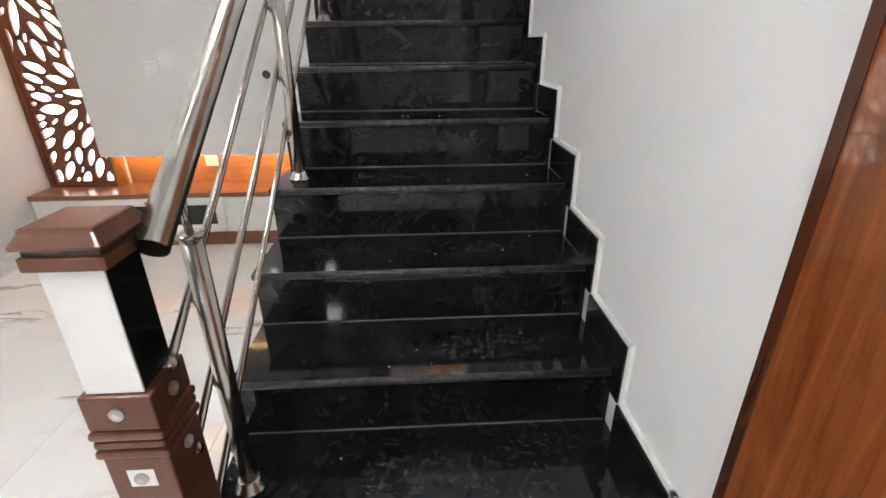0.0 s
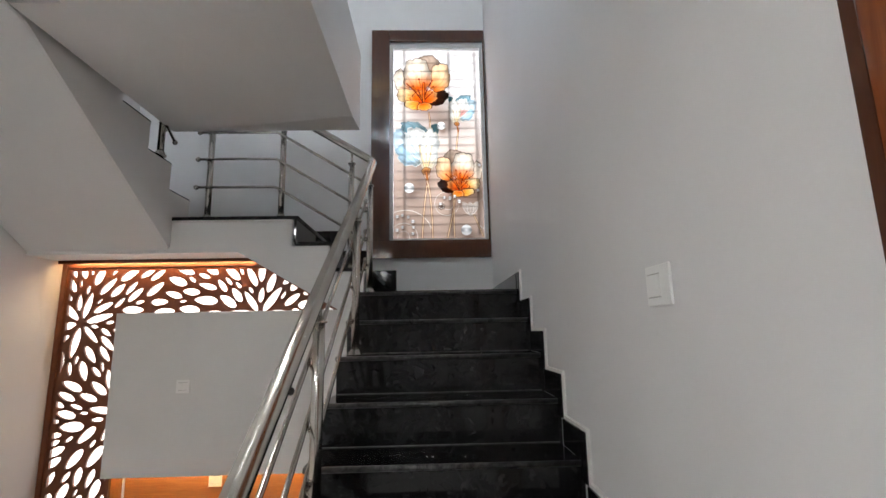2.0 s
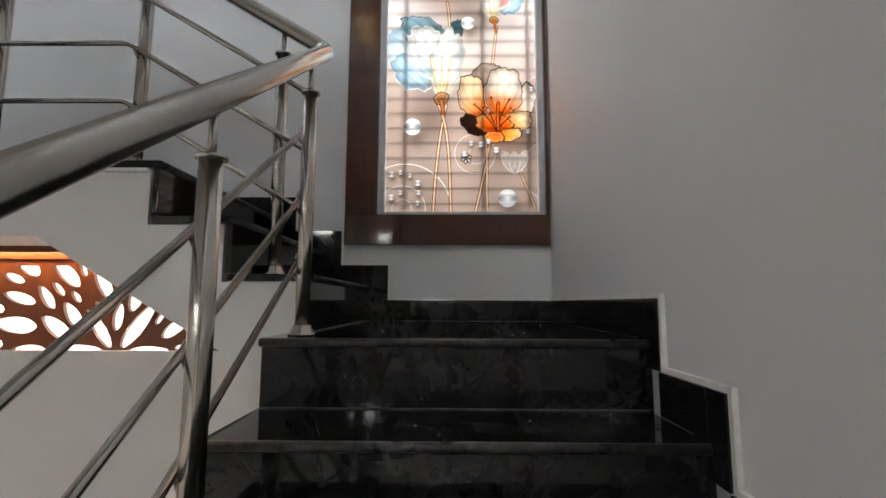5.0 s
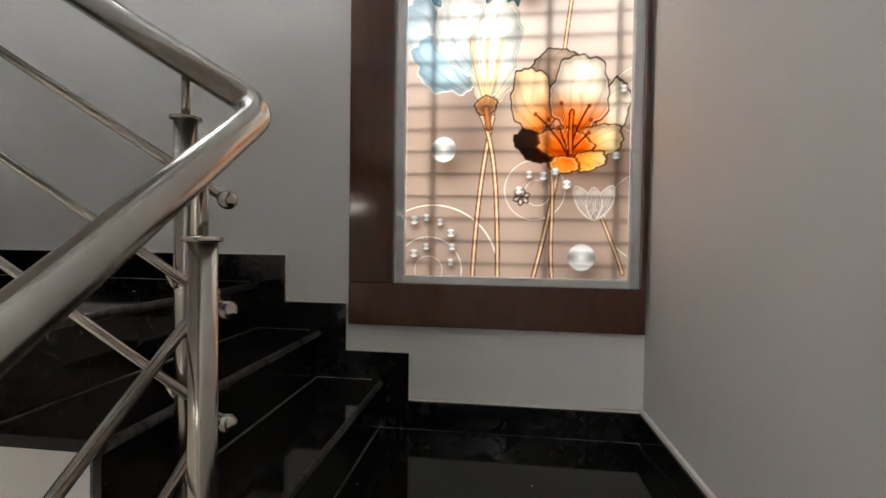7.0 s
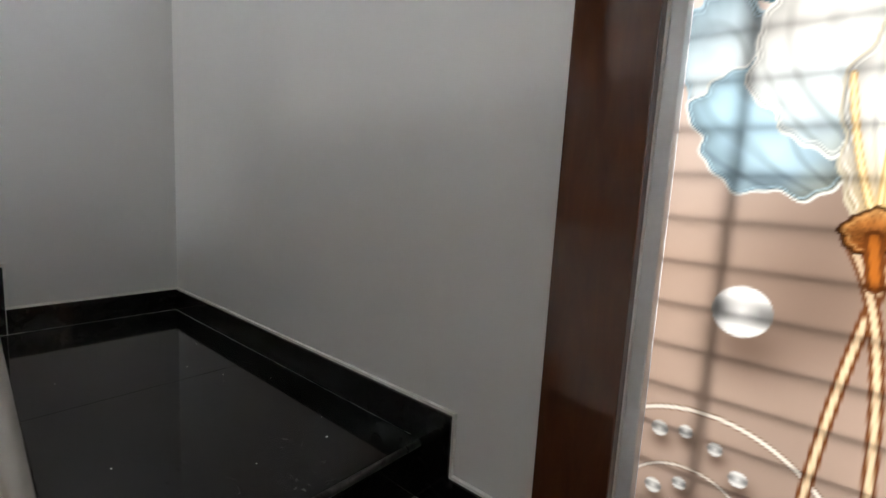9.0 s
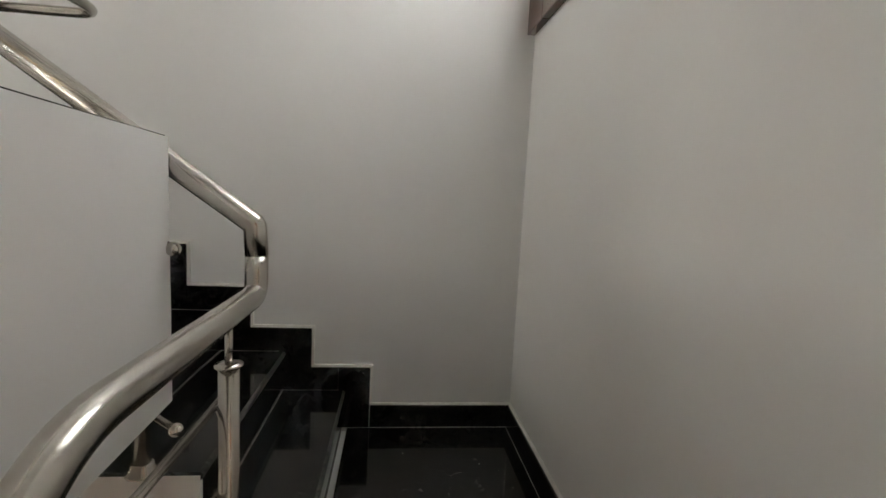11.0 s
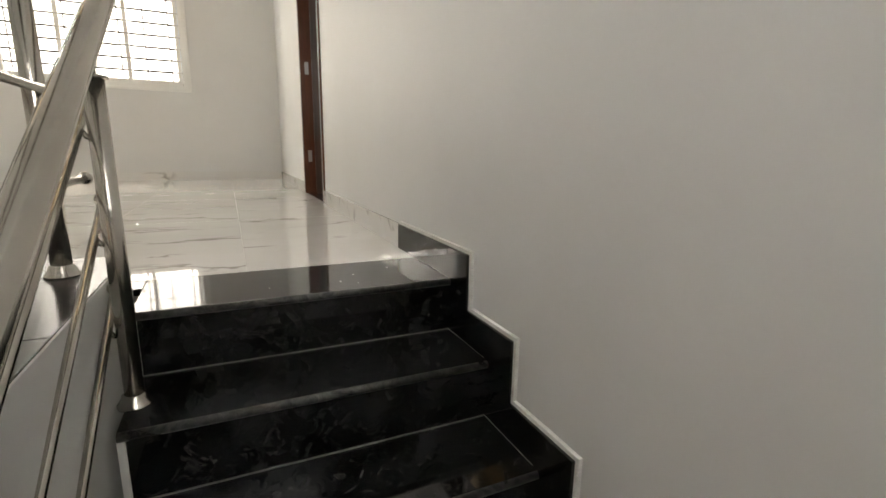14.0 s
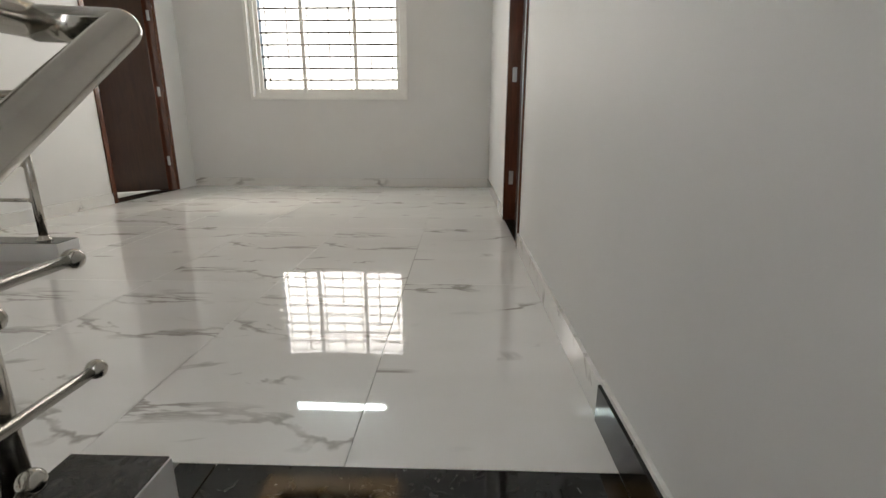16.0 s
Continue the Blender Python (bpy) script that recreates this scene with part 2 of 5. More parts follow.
def rounded_path(points, radius, n=6):
    pts = [Vector(p) for p in points]
    out = [pts[0]]
    for a, b, c in zip(pts, pts[1:], pts[2:]):
        u, v = (a - b), (c - b)
        d = min(radius, u.length * 0.45, v.length * 0.45)
        p, q = b + u.normalized() * d, b + v.normalized() * d
        for i in range(n + 1):
            s = i / n
            out.append(p * (1 - s) ** 2 + b * 2 * s * (1 - s) + q * s * s)
    return out + [pts[-1]]


def tube_bm(points, r, sides=16, bend=0.0, bm=None):
    """A round bar swept along a line, with closed ends."""
    bm = bm or bmesh.new()
    pts = rounded_path(points, bend) if bend else [Vector(p) for p in points]
    rings, up = [], None
    for i, p in enumerate(pts):
        d = (pts[min(i + 1, len(pts) - 1)] - pts[max(i - 1, 0)]).normalized()
        if up is None:
            up = d.orthogonal().normalized()
        up = (up - d * up.dot(d)).normalized()
        side = d.cross(up)
        rings.append([bm.verts.new(p + (up * math.cos(2 * math.pi * k / sides) + side * math.sin(2 * math.pi * k / sides)) * r) for k in range(sides)])
    for a, b in zip(rings, rings[1:]):
        for k in range(sides):
            f = bm.faces.new((a[k], a[(k + 1) % sides], b[(k + 1) % sides], b[k]))
            f.smooth = True
    bm.faces.new(rings[0][::-1])
    bm.faces.new(rings[-1])
    return bm


def turned_bm(profile, where, sides=20, bm=None):
    """A turned shape round an upright axis: pairs of radius and height."""
    bm = bm or bmesh.new()
    x, y, z = where
    rings = [[bm.verts.new((x + r * math.cos(2 * math.pi * k / sides), y + r * math.sin(2 * math.pi * k / sides), z + h)) for k in range(sides)] for r, h in profile]
    for a, b in zip(rings, rings[1:]):
        for k in range(sides):
            f = bm.faces.new((a[k], a[(k + 1) % sides], b[(k + 1) % sides], b[k]))
            f.smooth = True
    bm.faces.new(rings[0][::-1])
    bm.faces.new(rings[-1])
    return bm


def ball_bm(where, r, bm=None):
    bm = bm or bmesh.new()
    made = bmesh.ops.create_uvsphere(bm, u_segments=14, v_segments=10, radius=r, matrix=Matrix.Translation(where))
    for v in made["verts"]:
        for f in v.link_faces:
            f.smooth = True
    return bm


def mesh_of(name, bm, *mats):
    me = bpy.data.meshes.new(name)
    bm.to_mesh(me)
    bm.free()
    for m in mats:
        me.materials.append(m)
    return me


def part(name, bm, material, parent=None, label=""):
    ob = new(name, mesh_of(name, bm, *(material if isinstance(material, tuple) else (material,))))
    ob.parent = parent
    return tagged(ob, label)


def thing(name, label, category, where=(0, 0, 0), kind="", group=""):
    """An Empty at the base of a thing; its parts are built in world space and stay there."""
    ob = new(name)
    ob.location = where
    ob.empty_display_size = 0.1
    return tagged(ob, label, category, group, kind)


def under(parent, name, bm, material, label=""):
    """A part built in world space, kept in place under its parent."""
    ob = part(name, bm, material, None, label)
    top, base = parent, Vector((0, 0, 0))
    while top:
        base += top.location
        top = top.parent
    ob.parent = parent
    ob.data.transform(Matrix.Translation(-base))
    return ob


def structure(name, bm, material, label="", category=""):
    return tagged(part(name, bm, material), label, category, kind="structure")


def boxes(*rows, bevel=0.0):
    bm = bmesh.new()
    for r in rows:
        box_bm(*r, bm=bm, bevel=bevel)
    return bm


# ---- the large structure ----
SH = 0.2                                   # wall thickness
WX0, WX1, WZ0, WZ1 = -0.415, 0.425, 2.215, 4.06          # opening of the stair window
UX0, UX1, UZ0, UZ1 = -2.40, -1.50, 4.10, 5.70            # opening of the upper landing window
structure("wall_back", boxes(
    (XL, XR, YB, YB + SH, -0.1, WZ0), (XL, WX0, YB, YB + SH, WZ0, WZ1 - 0.0), (WX1, XR, YB, YB + SH, WZ0, UZ0),
    (WX0, WX1, YB, YB + SH, WZ1, UZ0), (XL, WX0, YB, YB + SH, WZ1, UZ0),
    (XL, UX0, YB, YB + SH, UZ0, UZ1), (UX1, XR, YB, YB + SH, UZ0, UZ1), (XL, XR, YB, YB + SH, UZ1, CEIL)), paint,
    "white painted back wall of the stair hall", "wall")
structure("wall_right", boxes((XR, XR + SH, -4.0, YB + SH, -0.1, ZF - 0.05), (XR, XR + SH, Y_VOID + 0.03, YB + SH, ZF - 0.05, ZF), (XR, XD + SH, Y_VOID - 0.14, YB + SH, ZF, CEIL)), paint,
          "white painted wall beside the lower flight", "wall")
DY0, DY1, DZ = -0.764, 0.188, ZF + 2.10     # door opening in the left wall upstairs
structure("wall_left", boxes((XL - SH, XL, -4.0, YB + SH, -0.1, ZF - 0.02), (XL - SH, XL, DY1, YB + SH, ZF - 0.02, CEIL),
                             (XL - SH, XL, YW - SH, DY0, ZF, CEIL), (XL - SH, XL, DY0, DY1, DZ, CEIL)), paint,
          "white painted wall along the upper flight", "wall")
FX0, FX1, FZ0, FZ1 = -1.60, 0.17, 4.27, 5.62             # far window
structure("wall_far", boxes((XL, XD, YW - SH, YW, ZF, FZ0), (XL, FX0, YW - SH, YW, FZ0, FZ1), (FX1, XD, YW - SH, YW, FZ0, FZ1),
                            (XL, XD, YW - SH, YW, FZ1, CEIL)), paint, "white painted far wall with a barred window", "wall")
EY0, EY1 = -2.41, -1.35                    # second door
structure("wall_east", boxes((XD, XD + SH, YW - SH, EY0, ZF, CEIL), (XD, XD + SH, EY1, Y_VOID - 0.14, ZF, CEIL),
                             (XD, XD + SH, EY0, EY1, DZ, CEIL)), paint, "white painted wall with an open dark door", "wall")
structure("ceiling", box_bm(XL - SH, XD + SH, YW - SH, YB + SH, CEIL, CEIL + 0.15), paint, "white painted ceiling", "ceiling")
structure("wall_south", box_bm(XL - SH, XR + SH, -4.2, -4.0, -0.1, ZF), paint, "white painted wall behind the entrance", "wall")
# slab of the upper floor, with the gallery and the stair void
structure("upper_slab", boxes((XL, XD, YW, Y_VOID, SOFFIT, ZF - 0.03), (XL, -0.095, Y_VOID, Y_TILE, SOFFIT, ZF - 0.03),
                              (XA + 0.2, XB_ - 0.2, Y_TILE, YS - 0.2, SOFFIT, ZF - 0.001), (XL, XD, -4.0, YW, SOFFIT, ZF - 0.03)), paint,
          "white plastered slab of the upper floor and gallery", "slab")
# closing walls of the two rooms behind the doors
structure("wall_room_a", boxes((XL - 2.4, XL - 2.2, -2.2, 1.2, ZF, CEIL), (XL - 2.2, XL - SH, -2.2, -2.0, ZF, CEIL), (XL - 2.2, XL - SH, 1.0, 1.2, ZF, CEIL),
                               (XL - 2.2, XL - SH, -2.0, 1.0, ZF - 0.2, ZF - 0.01), (XL - 2.2, XL - SH, -2.0, 1.0, CEIL - 0.6, CEIL - 0.5)), paint, "white room behind the door", "wall")
# the second room has an unseen opening, added for its fill lamp
structure("wall_room_b", boxes((XD + 2.2, XD + 2.4, -3.6, -0.2, ZF, ZF + 0.9), (XD + 2.2, XD + 2.4, -3.6, -0.2, ZF + 2.1, CEIL), (XD + 2.2, XD + 2.4, -3.6, -2.6, ZF + 0.9, ZF + 2.1), (XD + 2.2, XD + 2.4, -1.2, -0.2, ZF + 0.9, ZF + 2.1), (XD + SH, XD + 2.2, -3.6, -3.4, ZF, CEIL), (XD + SH, XD + 2.2, -0.4, -0.2, ZF, CEIL),
                               (XD + SH, XD + 2.2, -3.4, -0.4, ZF - 0.2, ZF - 0.01), (XD + SH, XD + 2.2, -3.4, -0.4, CEIL - 0.6, CEIL - 0.5)), paint, "white room behind the second door", "wall")
# recess behind the stair window, and the wall of the media unit
structure("wall_media", boxes((XL, XS + 0.02, 3.80, 3.92, 0, 1.60)), paint, "wall behind the media panel", "wall")
structure("ground", box_bm(-40, 40, -40, 60, -0.5, -0.12), bedding, "bare ground outside the house", "ground")


# ---- stairs ----
def tread_mesh(name, w, d, t=0.022, flip=1):
    """A tread slab: x across, its nosing at y 0 and its back at +d, with a rounded, worn front edge."""
    r = t / 2
    prof = [(d, -t), (0.010, -t)]
    for i in range(7):
        a = -math.pi / 2 - math.pi * i / 6
        prof.append((0.010 + r * math.cos(a), -r + r * math.sin(a)))
    prof.append((d, 0))
    bm = prism_bm(prof, "x", 0, w)
    for f in bm.faces:
        c = f.calc_center_median()
        if c.y < 0.011 and abs(f.normal.x) < 0.5:
            f.material_index, f.smooth = 1, True
    return mesh_of(name, bm, granite, worn_edge)


def place_part(parent, name, mesh, m, label=""):
    ob = new(name, mesh)
    ob.parent = parent
    ob.matrix_basis = Matrix.Translation(-Vector(parent.location)) @ m
    return tagged(ob, label)


def zigzag_skirting(flight, corners, face, thick, axis):
    """Granite skirting that follows the steps: each piece a board, framed by a line of white filler."""
    for a0, a1, z0, z1 in corners:
        lo, hi = min(a0, a1), max(a0, a1)
        f0, f1 = min(face, face + thick), max(face, face + thick)
        if axis == "y":
            under(flight, "skirting_board", box_bm(f0, f1, lo, hi, z0, z1, bevel=0.0015), granite)
        else:
            under(flight, "skirting_board", box_bm(lo, hi, f0, f1, z0, z1, bevel=0.0015), granite)


def filler_line(flight, runs, face, thick, axis):
    bm = bmesh.new()
    for a0, a1, z0, z1 in runs:
        lo, hi = min(a0, a1), max(a0, a1)
        f0, f1 = min(face, face + thick), max(face, face + thick)
        box_bm(*((f0, f1, lo, hi, z0, z1) if axis == "y" else (lo, hi, f0, f1, z0, z1)), bm=bm)
    under(flight, "filler_line", bm, caulk, "white filler line along the skirting")


SK, SKT = 0.10, 0.018      # skirting height and thickness
# lower flight: ten steps to the first landing
lower = thing("staircase", "black granite lower flight of stairs with dusty treads", "staircase", (0, Y_LAND, 0), "structure")
n_low = 10
body = [(Y_LAND - (n_low - 1) * T1 + 0.03, 0.0)]
for k in range(n_low):
    y = Y_LAND - (n_low - 1 - k) * T1 + 0.03
    body += [(y, k * RISE - (0 if k == 0 else 0.024)), (y, (k + 1) * RISE - 0.024)]
body += [(YB, Z1 - 0.024), (YB, Z1 - 0.2), (Y_LAND + 0.1, Z1 - 0.2), (Y_LAND - 1.9, 0.0)]
under(lower, "stair_body", prism_bm(body, "x", XS + 0.022, XR), granite)
tread_low = tread_mesh("tread", XR - SKT - XS, T1 + 0.022)
riser_low = mesh_of("riser", box_bm(XS + 0.004, XR - SKT, 0, 0.017, 0, RISE - 0.024, bevel=0.001), granite)
joint_low = mesh_of("joint", box_bm(XS + 0.006, XR - SKT, 0, 0.004, 0, 0.003), grout)
for k in range(n_low):
    y = Y_LAND - (n_low - 1 - k) * T1
    if k < n_low - 1:
        place_part(lower, "tread", tread_low, pose(XS, y, (k + 1) * RISE))
    place_part(lower, "riser", riser_low, pose(0, y + 0.012, k * RISE + 0.001))
    place_part(lower, "joint", joint_low, pose(0, y + 0.0085, k * RISE + 0.0005))
place_part(lower, "landing_slab", tread_mesh("landing_slab", XR - SKT - XS, YB - SKT - Y_LAND), pose(XS, Y_LAND, Z1), "wide polished landing slab")
flat, rises, white = [], [], []
F1 = 0.055
for k in range(n_low):
    y = Y_LAND - (n_low - 1 - k) * T1
    z = (k + 1) * RISE
    end = YB if k == n_low - 1 else y + T1 - F1 + 0.012
    flat.append((y - F1 + 0.012 + 0.06, end, z + 0.001, z + SK))
    rises.append((y - F1 + 0.012, y + 0.071, z - RISE + SK + 0.001 if k else 0.001, z + SK))
    white.append((y - F1, end, z + SK, z + SK + 0.012))
    white.append((y - F1 - 0.001, y - F1 + 0.0115, z - RISE + SK + 0.012 if k else 0, z + SK + 0.012))
flat = [(a + 0.001, b - 0.001, c, d) for a, b, c, d in flat]
zigzag_skirting(lower, flat, XR, -SKT, "y")
zigzag_skirting(lower, [(a, b - 0.0005, c, d) for a, b, c, d in rises], XR, -SKT + 0.002, "y")
filler_line(lower, white, XR, -0.011, "y")

# short flight: three steps from the first to the second landing, with the landing itself
short = thing("staircase", "three black granite steps and a square landing on a white plastered base", "staircase", (X_SHORT, YB, Z1), "structure")
prof = [(XS + 0.02, Z1 - 0.2), (XS + 0.02, Z1 - 0.02), (X_SHORT - 0.03, Z1 - 0.02)]
for k in range(3):
    x = X_SHORT - 0.03 - k * T3
    prof += [(x, Z1 + (k + 1) * RISE - 0.024)]
    prof += [(x - T3, Z1 + (k + 1) * RISE - 0.024)] if k < 2 else []
prof += [(XL, Z2 - 0.024), (XL, 1.98), (-1.29, 1.98), (-0.64, 1.60), (XS + 0.02, 1.50)]
prof = [p for i, p in enumerate(prof) if i == 0 or p != prof[i - 1]]
under(short, "stair_body", prism_bm(prof[:2] + prof[3:], "y", Y_FRONT + 0.012, YB), paint, "white plastered side of the steps")
tread_short = tread_mesh("tread", YB - SKT - Y_FRONT, T3 + 0.022)
riser_short = mesh_of("riser", box_bm(0, YB - SKT - Y_FRONT - 0.004, 0, 0.017, 0, RISE - 0.024, bevel=0.001), granite)
joint_short = mesh_of("joint", box_bm(0, YB - SKT - Y_FRONT - 0.006, 0, 0.004, 0, 0.003), grout)
for k in range(3):
    x = X_SHORT - k * T3
    turn = Matrix.Translation((x + 0.012, Y_FRONT, Z1 + (k + 1) * RISE)) @ Matrix.Rotation(radians(90), 4, "Z")
    if k < 2:
        place_part(short, "tread", tread_short, turn)
    low = Matrix.Translation((x, Y_FRONT + 0.003, Z1 + k * RISE + 0.001)) @ Matrix.Rotation(radians(90), 4, "Z")
    place_part(short, "riser", riser_short, low)
    place_part(short, "joint", joint_short, Matrix.Translation((0.0045, 0.001, -0.0005)) @ low)
turn = Matrix.Translation((X_SHORT - 2 * T3 + 0.012, Y_FRONT, Z2)) @ Matrix.Rotation(radians(90), 4, "Z")
x_land = X_SHORT - 2 * T3 + 0.012
place_part(short, "landing_slab", tread_mesh("landing_slab", YB - SKT - Y_FRONT, x_land - (XF + 0.003)), turn, "polished landing slab")
under(short, "landing_slab", box_bm(XL + SKT, XF + 0.001, Y_UP + 0.012, YB - SKT, Z2 - 0.022, Z2, bevel=0.001), granite, "polished landing slab")
flat, rises, white = [(X_SHORT + 0.105, XR - SKT, Z1 + 0.001, Z1 + SK)], [], [(X_SHORT + 0.105, XR, Z1 + SK, Z1 + SK + 0.008)]
for k in range(3):
    x = X_SHORT - k * T3
    end = XL + SKT if k == 2 else x - T3 + 0.105
    z = Z1 + (k + 1) * RISE
    rises.append((x + 0.105, x - 0.03, z - RISE + 0.001, z + SK))
    flat.append((x - 0.031, end + 0.001, z + 0.001, z + SK))
    white.append((x + 0.113, end, z + SK, z + SK + 0.008))
    white.append((x + 0.105, x + 0.113, z - RISE + SK + 0.008, z + SK + 0.008))
zigzag_skirting(short, flat + rises, YB, -SKT, "x")
filler_line(short, white, YB, -0.010, "x")
under(short, "skirting_board", box_bm(XL, XL + SKT, Y_UP + 0.108, YB, Z2 + 0.001, Z2 + SK, bevel=0.0015), granite)
under(short, "chipped_edge", boxes((XF + 0.02, x_land - 0.05, Y_FRONT + 0.001, Y_FRONT + 0.011, Z2 - 0.034, Z2 - 0.0225)), rough_paint, "rough mortar line under the slab")

# upper flight: six steps to the upper floor
upper = thing("staircase", "black granite upper flight of stairs with a white plastered underside", "staircase", (XL, Y_UP, Z2), "structure")
prof = [(Y_UP - 0.03, Z2 - 0.024)]
for k in range(6):
    y = Y_UP - 0.03 - k * T2
    prof += [(y, Z2 + (k + 1) * RISE - 0.024), (y - T2 if k < 5 else Y_TILE, Z2 + (k + 1) * RISE - 0.024)]
prof += [(Y_TILE, SOFFIT + 0.14), (2.24, SOFFIT), (3.397, 2.01), (3.411, 2.0), (3.411, Z2 - 0.024)]
under(upper, "stair_body", prism_bm(prof, "x", XL, XF - 0.012), paint, "white plastered underside and side")
string = [(Y_UP - 0.006, Z2 - 0.06)]
for k in range(6):
    y = Y_UP - 0.006 - k * T2
    string += [(y, Z2 + (k + 1) * RISE - 0.009), (y - T2 if k < 5 else Y_CURB, Z2 + (k + 1) * RISE - 0.009)]
string += [(Y_CURB, SOFFIT + 0.02), (2.24, SOFFIT + 0.001), (3.397, 2.011), (3.41, 2.02), (3.41, Z2 - 0.06)]
under(upper, "stair_string", prism_bm(string, "x", XF - 0.0125, XF + 0.002), paint, "white plastered sawtooth side of the flight")
tread_up = tread_mesh("tread", XF - XL - SKT, T2 + 0.022)
riser_up = mesh_of("riser", box_bm(0, XF - XL - SKT - 0.002, 0, 0.017, 0, RISE - 0.024, bevel=0.001), granite)
joint_up = mesh_of("joint", box_bm(0, XF - XL - SKT - 0.006, 0, 0.004, 0, 0.003), grout)
half = Matrix.Rotation(radians(180), 4, "Z")
for k in range(6):
    y = Y_UP - k * T2
    if k < 5:
        place_part(upper, "tread", tread_up, Matrix.Translation((XF, y, Z2 + (k + 1) * RISE)) @ half)
    place_part(upper, "riser", riser_up, Matrix.Translation((XF - 0.003, y - 0.012, Z2 + k * RISE + 0.001)) @ half)
    place_part(upper, "joint", joint_up, Matrix.Translation((XF - 0.004, y - 0.0085, Z2 + k * RISE + 0.0005)) @ half)
place_part(upper, "landing_slab", tread_mesh("landing_slab", XF - 0.0 - XL - SKT, Y_TOP - Y_TILE), Matrix.Translation((XF, Y_TOP, ZF)) @ half, "polished black border slab at the floor's edge")
under(upper, "border_strip", box_bm(XF + 0.004, XA + 0.06, Y_TILE, Y_CURB - 0.002, ZF - 0.02, ZF, bevel=0.001), granite)
flat, rises, white = [], [], []
Y_BLACK = 1.846
for k in range(6):
    y = Y_UP - k * T2
    z = Z2 + (k + 1) * RISE
    end = Y_BLACK if k == 5 else y - T2 + 0.105
    rises.append((y + 0.105, y - 0.03, z - RISE + 0.001, z + SK))
    flat.append((y - 0.031, end + 0.001, z + 0.001, z + SK))
    white.append((y + 0.115, end, z + SK, z + SK + 0.011))
    white.append((y + 0.105, y + 0.116, z - RISE + SK + 0.011, z + SK + 0.011))
zigzag_skirting(upper, flat + rises, XL, SKT, "y")
filler_line(upper, white + [(Y_UP + 0.105, YB, Z2 + SK, Z2 + SK + 0.008)], XL, 0.010, "y")

# kerbs of the gallery: plastered, with granite tops
CURB, CW = 0.10, 0.20
def kerb(x0, x1, y0, y1, label, base=SOFFIT):
    k = thing("gallery_kerb", label, "kerb", ((x0 + x1) / 2, (y0 + y1) / 2, ZF), "structure")
    under(k, "kerb_body", box_bm(x0, x1, y0, y1, base, ZF + CURB - 0.003, bevel=0.002), paint)
    step = 0.62
    along_y = (y1 - y0) > (x1 - x0)
    a0, a1 = (y0, y1) if along_y else (x0, x1)
    cuts = [a0] + [a0 + step * i for i in range(1, int((a1 - a0) / step) + 1)] + [a1]
    for a, b in zip(cuts, cuts[1:]):
        if b - a > 0.02:
            slab = (x0 + 0.004, x1 - 0.004, a + 0.001, b - 0.001) if along_y else (a + 0.004, b - 0.004, y0 + 0.004, y1 - 0.004)
            under(k, "top_slab", box_bm(*slab, ZF + CURB - 0.02, ZF + CURB, bevel=0.0015), dusty_granite, "black granite capping")


kerb(XA, XA + CW, Y_CURB, YS - CW, "white plastered kerb with a black granite top along the upper flight")


def wedge_bm(y_back, y_left, y_right, z0_left, z0_right, z1, inset=0.0):
    """A block across the gallery whose front runs slightly out of square and whose underside rises with it."""
    bm = bmesh.new()
    xa, xb = XA + inset, XB_ - inset
    low = [bm.verts.new(p) for p in ((xa, y_back, z0_left), (xb, y_back, z0_left), (xb, y_right - inset, z0_right), (xa, y_left - inset, z0_left))]
    top = [bm.verts.new(p) for p in ((xa, y_back, z1), (xb, y_back, z1), (xb, y_right - inset, z1), (xa, y_left - inset, z1))]
    bm.faces.new(low[::-1])
    bm.faces.new(top)
    for i in range(4):
        j = (i + 1) % 4
        bm.faces.new((low[i], low[j], top[j], top[i]))
    bmesh.ops.recalc_face_normals(bm, faces=bm.faces[:])
    return bm


front_kerb = thing("gallery_kerb", "white plastered kerb with a black granite top at the gallery's edge", "kerb", ((XA + XB_) / 2, YS - CW / 2, ZF), "structure")
under(front_kerb, "kerb_body", wedge_bm(YS - CW, YS, YS + 0.09, SOFFIT, SOFFIT + 0.045, ZF + CURB - 0.003), paint)
under(front_kerb, "top_slab", wedge_bm(YS - CW, YS, YS + 0.09, ZF + CURB - 0.02, ZF + CURB - 0.02, ZF + CURB, 0.004), dusty_granite, "black granite capping")
kerb(XB_ - CW, XB_, Y_TILE + 0.01, YS - CW, "white plastered kerb with a black granite top over the lower flight")
kerb(-0.095, XR - 0.002, Y_VOID - 0.13, Y_VOID + 0.02, "short white kerb with a black granite top at the void", ZF + 0.001)


# ---- steel railings ----
R_HAND, R_POST, R_ROD = 0.0255, 0.0195, 0.0085


def railing(label, where):
    return thing("stair_railing", label, "railing", where)


def rail_post(rail, x, y, z, top, collar=0.13, r=R_POST):
    """A round post with a stepped flange, a capped head and a thin stem up to the handrail."""
    head = top - collar
    p = under(rail, "post", tube_bm([(x, y, z + 0.004), (x, y, head)], r, 20), steel)
    under(p, "flange", turned_bm([(0.036, 0), (0.036, 0.006), (0.030, 0.009), (0.030, 0.015), (0.0255, 0.018), (0.0255, 0.026), (r + 0.0008, 0.029)], (x, y, z)), steel)
    under(p, "cap", turned_bm([(r, -0.004), (0.0265, -0.002), (0.0265, 0.003), (0.012, 0.006)], (x, y, head)), steel)
    under(p, "stem", tube_bm([(x, y, head), (x, y, top - R_HAND * 0.6)], 0.0075, 12), steel)
    return p


